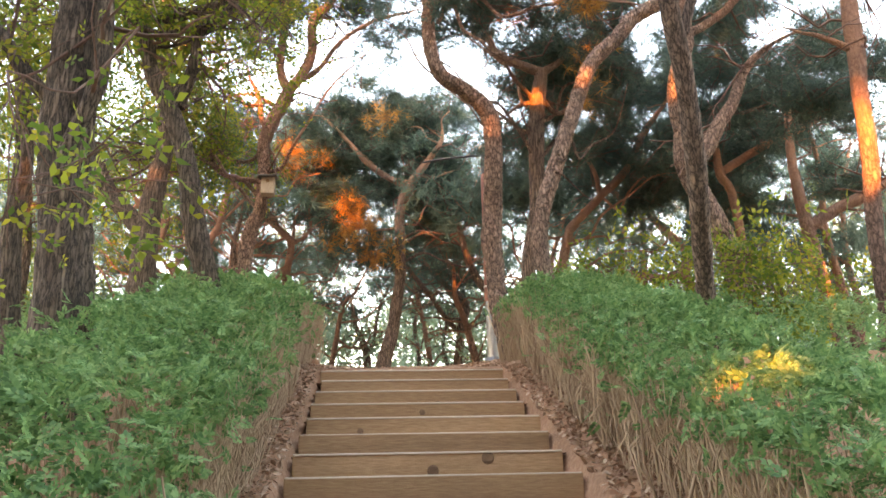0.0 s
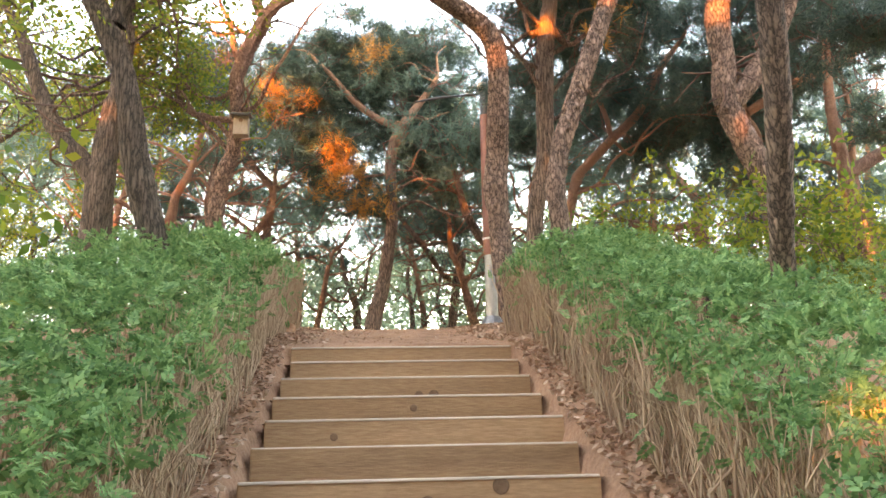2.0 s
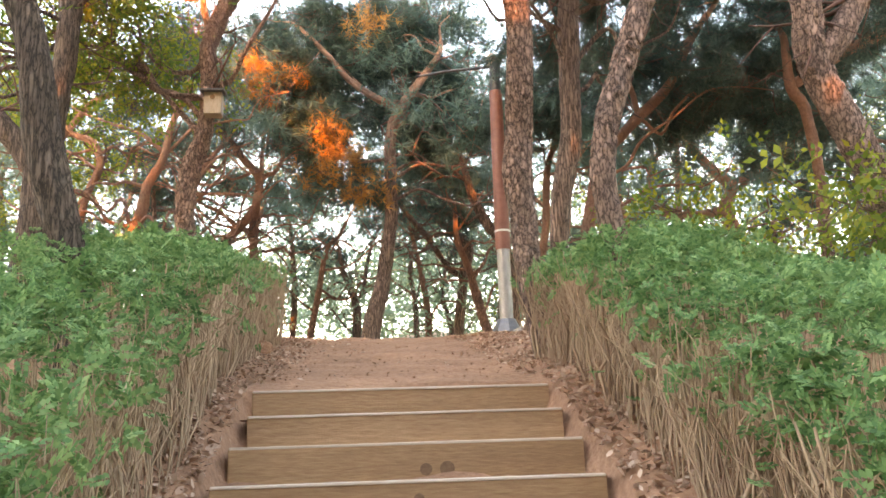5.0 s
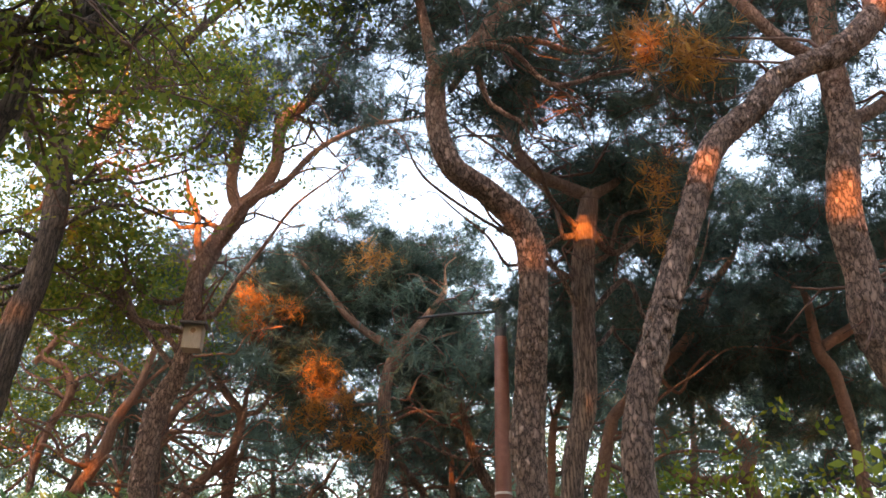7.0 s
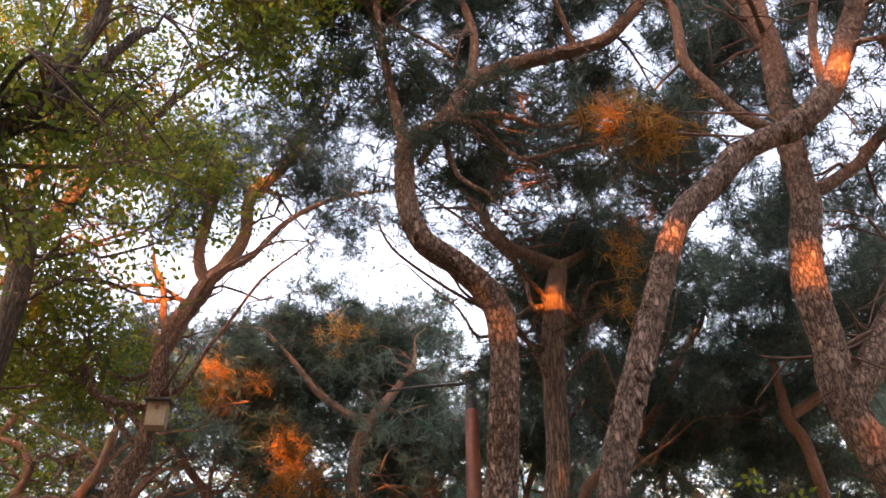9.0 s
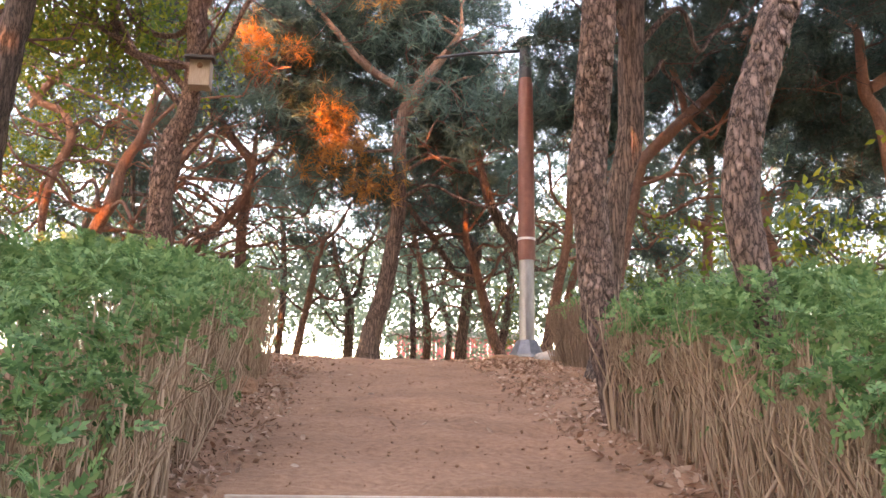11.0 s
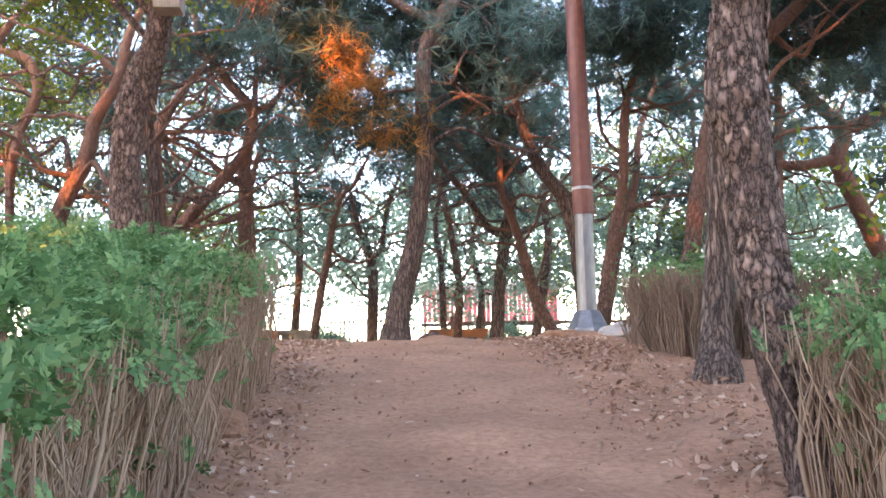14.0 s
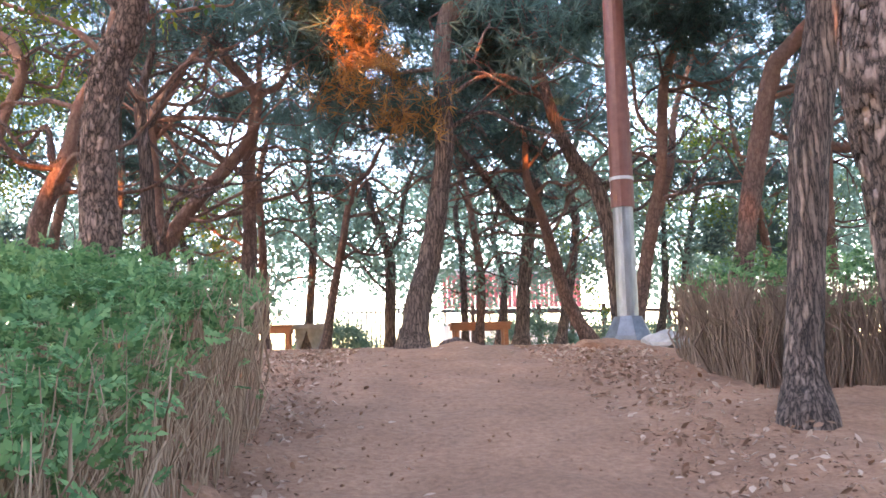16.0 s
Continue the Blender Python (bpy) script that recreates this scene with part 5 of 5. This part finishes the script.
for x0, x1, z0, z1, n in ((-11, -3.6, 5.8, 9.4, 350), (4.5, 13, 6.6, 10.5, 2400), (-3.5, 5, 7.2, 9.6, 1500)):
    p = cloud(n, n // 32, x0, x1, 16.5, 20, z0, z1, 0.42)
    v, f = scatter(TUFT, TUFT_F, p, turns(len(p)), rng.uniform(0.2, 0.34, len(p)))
    tagged(new("far_pine_foliage", mesh_of("far_pine_foliage", v, f, needle_hazed)), "tangled pine foliage between the trunks", "foliage", kind="stuff")


def grove_tree(x, y, h, kind, lean):
    """One of the thin trees that stand round the clearing."""
    z = float(land(x, y))
    r = 0.05 + 0.012 * h
    t = Tree("pine_tree" if kind == "needle" else "oak_tree", "thin crooked tree among the surrounding woods", bark_red if kind == "needle" else bark_oak)
    bend = rng.normal(0, 0.25, (5, 2))
    pts = [(x + lean * h * u + b[0] * u, y + b[1] * u, z + h * u, r * (1 - 0.75 * u)) for u, b in zip((0.01, 0.28, 0.5, 0.75, 1.0), bend)]
    t.trunk(pts)
    t.boughs(4)
    for k in (2, 3):
        a, side = pts[k], rng.choice((-1, 1))
        t.limb([(*a[:3], a[3] * .6), (a[0] + side * .5, a[1] + rng.normal(0, .3), a[2] + .25, a[3] * .45), (a[0] + side * 1.1, a[1] + rng.normal(0, .4), a[2] + .8, a[3] * .2)])
    t.foliage(kind, (pts[4][0], pts[4][1], pts[4][2], 1.5, 1.4, .8, 60))
    t.foliage(kind, (pts[2][0] + rng.normal(0, .5), pts[2][1], pts[2][2] + .3, 1.5, 1.3, .7, 50))
    t.foliage(kind, (pts[1][0] + rng.normal(0, .6), pts[1][1] + .4, pts[1][2] + .5, 1.2, 1.1, .6, 34))
    t.finish()


for x, y, h, kind, lean in ((-6.2, 14.5, 5.5, "oakleaf", .1), (-7.5, 18.5, 6, "oakleaf", -.1), (-5.6, 20.5, 5, "needle", .12), (-9.5, 16, 6, "oakleaf", .05), (-8.6, 22.5, 6, "oakleaf", .1),
                            (-4.0, 23.5, 4.5, "oakleaf", -.1), (-11.5, 20, 6, "needle", .1), (-7.6, 10.5, 6, "oakleaf", .05), (-12, 25, 6, "oakleaf", .0),
                            (8.8, 16, 5.5, "needle", -.1), (10.5, 19, 6, "needle", .1), (6.6, 23, 5, "needle", -.12), (12.5, 23, 6, "oakleaf", 0), (9.2, 12, 6, "needle", .08),
                            (14, 17, 6, "needle", .05), (5.2, 26, 4.5, "oakleaf", .1), (8.4, 27, 5, "oakleaf", -.1), (7.5, 9.5, 6, "needle", .1)):
    grove_tree(x, y, h, kind, lean)


# added out of view: keeps the low sun off everything but the GAPS places
n = 165000
spots = np.stack([rng.uniform(-32, 26, n), rng.uniform(-16, -9, n), rng.uniform(-2.2, 16, n)], -1)
keep = open_to_sun(spots, 0.1, 0)
v, f = scatter(LEAF, [(0, 1, 2, 3)], spots[keep], turns(int(keep.sum())), rng.uniform(0.46, 0.8, int(keep.sum())))
tagged(new("woods_behind", mesh_of("woods_behind", v, f, needle)), "unseen wall of leaves down the slope, added to block the low sun", "foliage", kind="stuff")

# ---- lamp post ----
BASE = Vector((1.75, 15.55, 4.02))
lamp = tagged(new("lamp_post"), "brown and galvanised steel park lamp post on the crest", "lamp post")
lamp.location = BASE
part("lower_pole", rod(bmesh.new(), (0, 0, 0.05), (0, 0, 1.28), 0.10, 0.095, 18), zinc, lamp, "bare galvanised lower tube")
part("upper_pole", rod(bmesh.new(), (0, 0, 1.28), (0, 0, 3.75), 0.112, 0.095, 18), rust_paint, lamp, "brown painted upper tube")
part("pole_top", rod(bmesh.new(), (0, 0, 3.75), (0, 0, 4.2), 0.085, 0.08, 18), dark_metal, lamp)
part("band", rod(bmesh.new(), (0, 0, 1.54), (0, 0, 1.57), 0.116, 0.116, 18), white_tape, lamp, "thin white tape round the pole")
bm = bmesh.new()
rod(bm, (0, 0, 0), (0, 0, 0.08), 0.26, 0.25, 8)
rod(bm, (0, 0, 0.08), (0, 0, 0.26), 0.22, 0.13, 8)
part("base_cover", bm, base_steel, lamp, "flared steel base cover")
bm = bmesh.new()
bmesh.ops.create_uvsphere(bm, u_segments=16, v_segments=10, radius=0.11, matrix=Matrix.Translation((-0.02, 0, 4.27)))
part("cap", bm, box_wood, lamp, "pale rounded cap")
bm = bmesh.new()
rod(bm, (-0.05, 0, 4.16), (-0.75, 0.05, 4.10), 0.024, 0.02, 10)
rod(bm, (-0.75, 0.05, 4.10), (-1.2, 0.07, 4.02), 0.024, 0.016, 10)
part("arm", bm, dark_metal, lamp, "thin dark side arm")


def rock(name, label, at, size, mat, seed):
    bm = bmesh.new()
    bmesh.ops.create_icosphere(bm, subdivisions=3, radius=1.0)
    for v in bm.verts:
        k = 1 + 0.35 * noise.noise(v.co * 1.4 + Vector((seed, 0, 0))) + 0.1 * noise.noise(v.co * 4 + Vector((0, seed, 0)))
        v.co = Vector((v.co.x * size[0], v.co.y * size[1], v.co.z * size[2])) * k
    ob = part(name, bm, mat)
    ob.location = (at[0], at[1], float(land(at[0], at[1])) + at[2])
    return tagged(ob, label, "rock")


rock("stone", "pale flat stone beside the lamp post", (1.98, 15.15, 0.05), (0.24, 0.2, 0.10), stone, 1)
rock("stone", "earth-stained stone against the lamp post foot", (1.4, 15.3, 0.0), (0.25, 0.2, 0.09), earth, 5)
rock("stone", "dark earthy lump at the path edge", (-1.12, 10.9, 0.02), (0.12, 0.15, 0.10), earth, 9)
rock("stump", "low weathered tree stump in the path", (0.2, 16.7, 0.02), (0.16, 0.15, 0.10), bark_red, 3)

# ---- nest box ----
nest = tagged(new("nest_box"), "small weathered wooden nest box fixed to a pine trunk", "nest box")
nest.location = (-1.97, 13.02, 6.5)
bm = bmesh.new()
box(bm, (0, 0, 0), (0.20, 0.16, 0.27), 0.005)
body = part("body", bm, box_wood, nest)
part("roof", box(bmesh.new(), (0, -0.03, 0.15), (0.28, 0.25, 0.028), 0.006, Matrix.Rotation(radians(8), 4, "X")), dark_metal, nest, "grey sloping roof")
bm = bmesh.new()
bmesh.ops.create_cone(bm, cap_ends=True, segments=16, radius1=0.028, radius2=0.028, depth=0.01, matrix=pose(0, -0.082, 0.065, 90))
part("entrance_hole", bm, knot_mat, body)


# ---- benches ----
def bench(label, x, y, length, turn):
    thing = tagged(new("bench"), label, "bench")
    for dx in (-length * 0.4, length * 0.4):
        for dy in (-0.16, 0.16):
            part("leg", box(bmesh.new(), (dx, dy, 0.19), (0.09, 0.08, 0.38), 0.01), bench_wood, thing)
    for dy in (-0.16, 0, 0.16):
        part("slat", box(bmesh.new(), (0, dy, 0.47), (length, 0.145, 0.06), 0.01), bench_wood, thing)
    for dy in (-0.2, 0.2):
        part("apron", box(bmesh.new(), (0, dy, 0.39), (length * 0.94, 0.035, 0.10), 0.006), bench_wood, thing)
    thing.matrix_basis = pose(x, y, float(land(x, y)), 0, 0, turn)
    return thing


bench("reddish-brown backless slatted wooden park bench", 1.28, 25.5, 1.28, 4)
bench("small brown wooden bench beside a stone table", -3.0, 25.0, 1.0, 0)
table = tagged(new("stone_table"), "low round pale stone table", "table")
part("top", rod(bmesh.new(), (0, 0, 0.42), (0, 0, 0.50), 0.42, 0.42, 24), stone, table)
part("pedestal", rod(bmesh.new(), (0, 0, 0), (0, 0, 0.42), 0.28, 0.3, 16), stone, table)
table.location = (-2.2, 25.2, float(land(-2.2, 25.2)))

# ---- fence, far shrubs and the red-roofed pavilion ----
fence = tagged(new("fence"), "pale grey steel picket fence beyond the grove", "fence")
fence.location = (-0.83, 30.0, float(land(-0.83, 30)))
for dz in (0.15, 1.0):
    part("rail", box(bmesh.new(), (0, 0, dz), (1.9, 0.04, 0.04), 0.004), steel_fence, fence)
picket = None
for i in range(16):
    if picket is None:
        bm = rod(bmesh.new(), (0, 0, 0), (0, 0, 1.1), 0.022, 0.022, 8)
        picket = part("picket", bm, steel_fence, fence)
        ob = picket
    else:
        ob = new("picket", picket.data)
        ob.parent = fence
    ob.location = (-0.9 + 0.12 * i, 0, 0)


rail = tagged(new("wooden_rail"), "low dark wooden post-and-rail fence past the benches", "fence")
rail.location = (5.2, 31.0, float(land(5.2, 31)))
for i in range(9):
    part("post", box(bmesh.new(), (-3.6 + 0.9 * i, 0, 0.6), (0.11, 0.11, 1.2), 0.015), twig_mat, rail)
for dz in (0.55, 1.0):
    part("rail", box(bmesh.new(), (0, 0, dz), (7.4, 0.06, 0.09), 0.01), twig_mat, rail)


def shrub(x, y, w, h, n):
    c = rng.normal(size=(n, 3))
    c /= np.linalg.norm(c, axis=1, keepdims=True)
    p = c * rng.uniform(0.6, 1, (n, 1)) * (w, 0.6, h) + (x, y, 0)
    p[:, 2] = np.abs(p[:, 2]) * (1 + 0.25 * np.sin(p[:, 0] * 3)) + land(x, y)
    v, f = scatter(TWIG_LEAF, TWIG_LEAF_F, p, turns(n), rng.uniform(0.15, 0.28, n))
    tagged(new("shrub", mesh_of("shrub", v, f, hazed_leaf)), "low clipped green shrubs at the far edge", "shrub", group="far shrubs")


bush = Tree("bush", "twiggy brown-green bush behind the clipped hedge", bark_oak)
bush.trunk([(3.3, 10.6, 3.3, .03), (3.35, 10.6, 3.8, .025), (3.4, 10.6, 4.3, .015), (3.4, 10.6, 4.6, .01)])
bush.foliage("oakleaf", (3.3, 10.6, 4.1, 1.1, .7, .5, 30))
bush.foliage("oakleaf", (4.6, 10.8, 4.1, .8, .6, .6, 30))
bush.foliage("oakleaf", (3.06, 8.4, 3.78, .7, .4, .36, 42))
bush.foliage("oakleaf", (3.77, 8.7, 3.72, .5, .4, .42, 26))
bush.finish()
for x, y, w, h, n in ((-1.95, 28, 1.0, .6, 700), (2.9, 28, 1.3, .7, 600), (5.5, 29, 1.6, .8, 700), (-6.0, 29, 2.2, .8, 800), (9, 29, 2, .8, 700)):
    shrub(x, y, w, h, n)

hall = tagged(new("pavilion"), "low white pavilion with a red ribbed metal roof edge", "building")
hall.location = (4.6, 46.0, 4.3)
part("wall", box(bmesh.new(), (0, 1.5, 0.7), (6.0, 3.0, 1.4), 0.02), white_wall, hall)
part("roof", box(bmesh.new(), (0, 1.3, 3.75), (7.0, 4.0, 0.15), 0.02), white_wall, hall)
part("beam", box(bmesh.new(), (0, -0.2, 1.95), (6.4, 0.2, 0.14), 0.01), dark_metal, hall)
for i in range(30):
    part("rib_panel", box(bmesh.new(), (-3.0 + 0.207 * i, -0.25 - 0.03 * (i % 2), 2.8), (0.19, 0.05, 1.5), 0.01), red_paint, hall)
for dx in (-3.0, -1.0, 1.0, 3.0):
    part("post", box(bmesh.new(), (dx, 0, 1.8), (0.12, 0.12, 3.8), 0.01), white_wall, hall)

# ---- crumbled leaf mould along the feet of the hedges ----
n = 9000
side = np.where(rng.random(n) < 0.5, -1, 1)
x = side * np.abs(rng.normal(1.12, 0.24, n))
y = rng.uniform(3.0, 15.0, n)
keep = (np.abs(x) > 0.87) | ((y > 8.7) & (np.abs(x) > 0.62))
x, y = x[keep], y[keep]
v, f = scatter(DRY_LEAF * (0.8, 0.8, 0.5), DRY_LEAF_F, np.stack([x, y, land(x, y) + 0.006 + 0.006 * rng.random(len(x))], -1), turns(len(x), 0.25), rng.uniform(0.012, 0.028, len(x)))
tagged(new("leaf_mould", mesh_of("leaf_mould", v, f, mould_mat)), "dark crumbled leaf mould at the feet of the hedges", "leaf litter", kind="stuff")
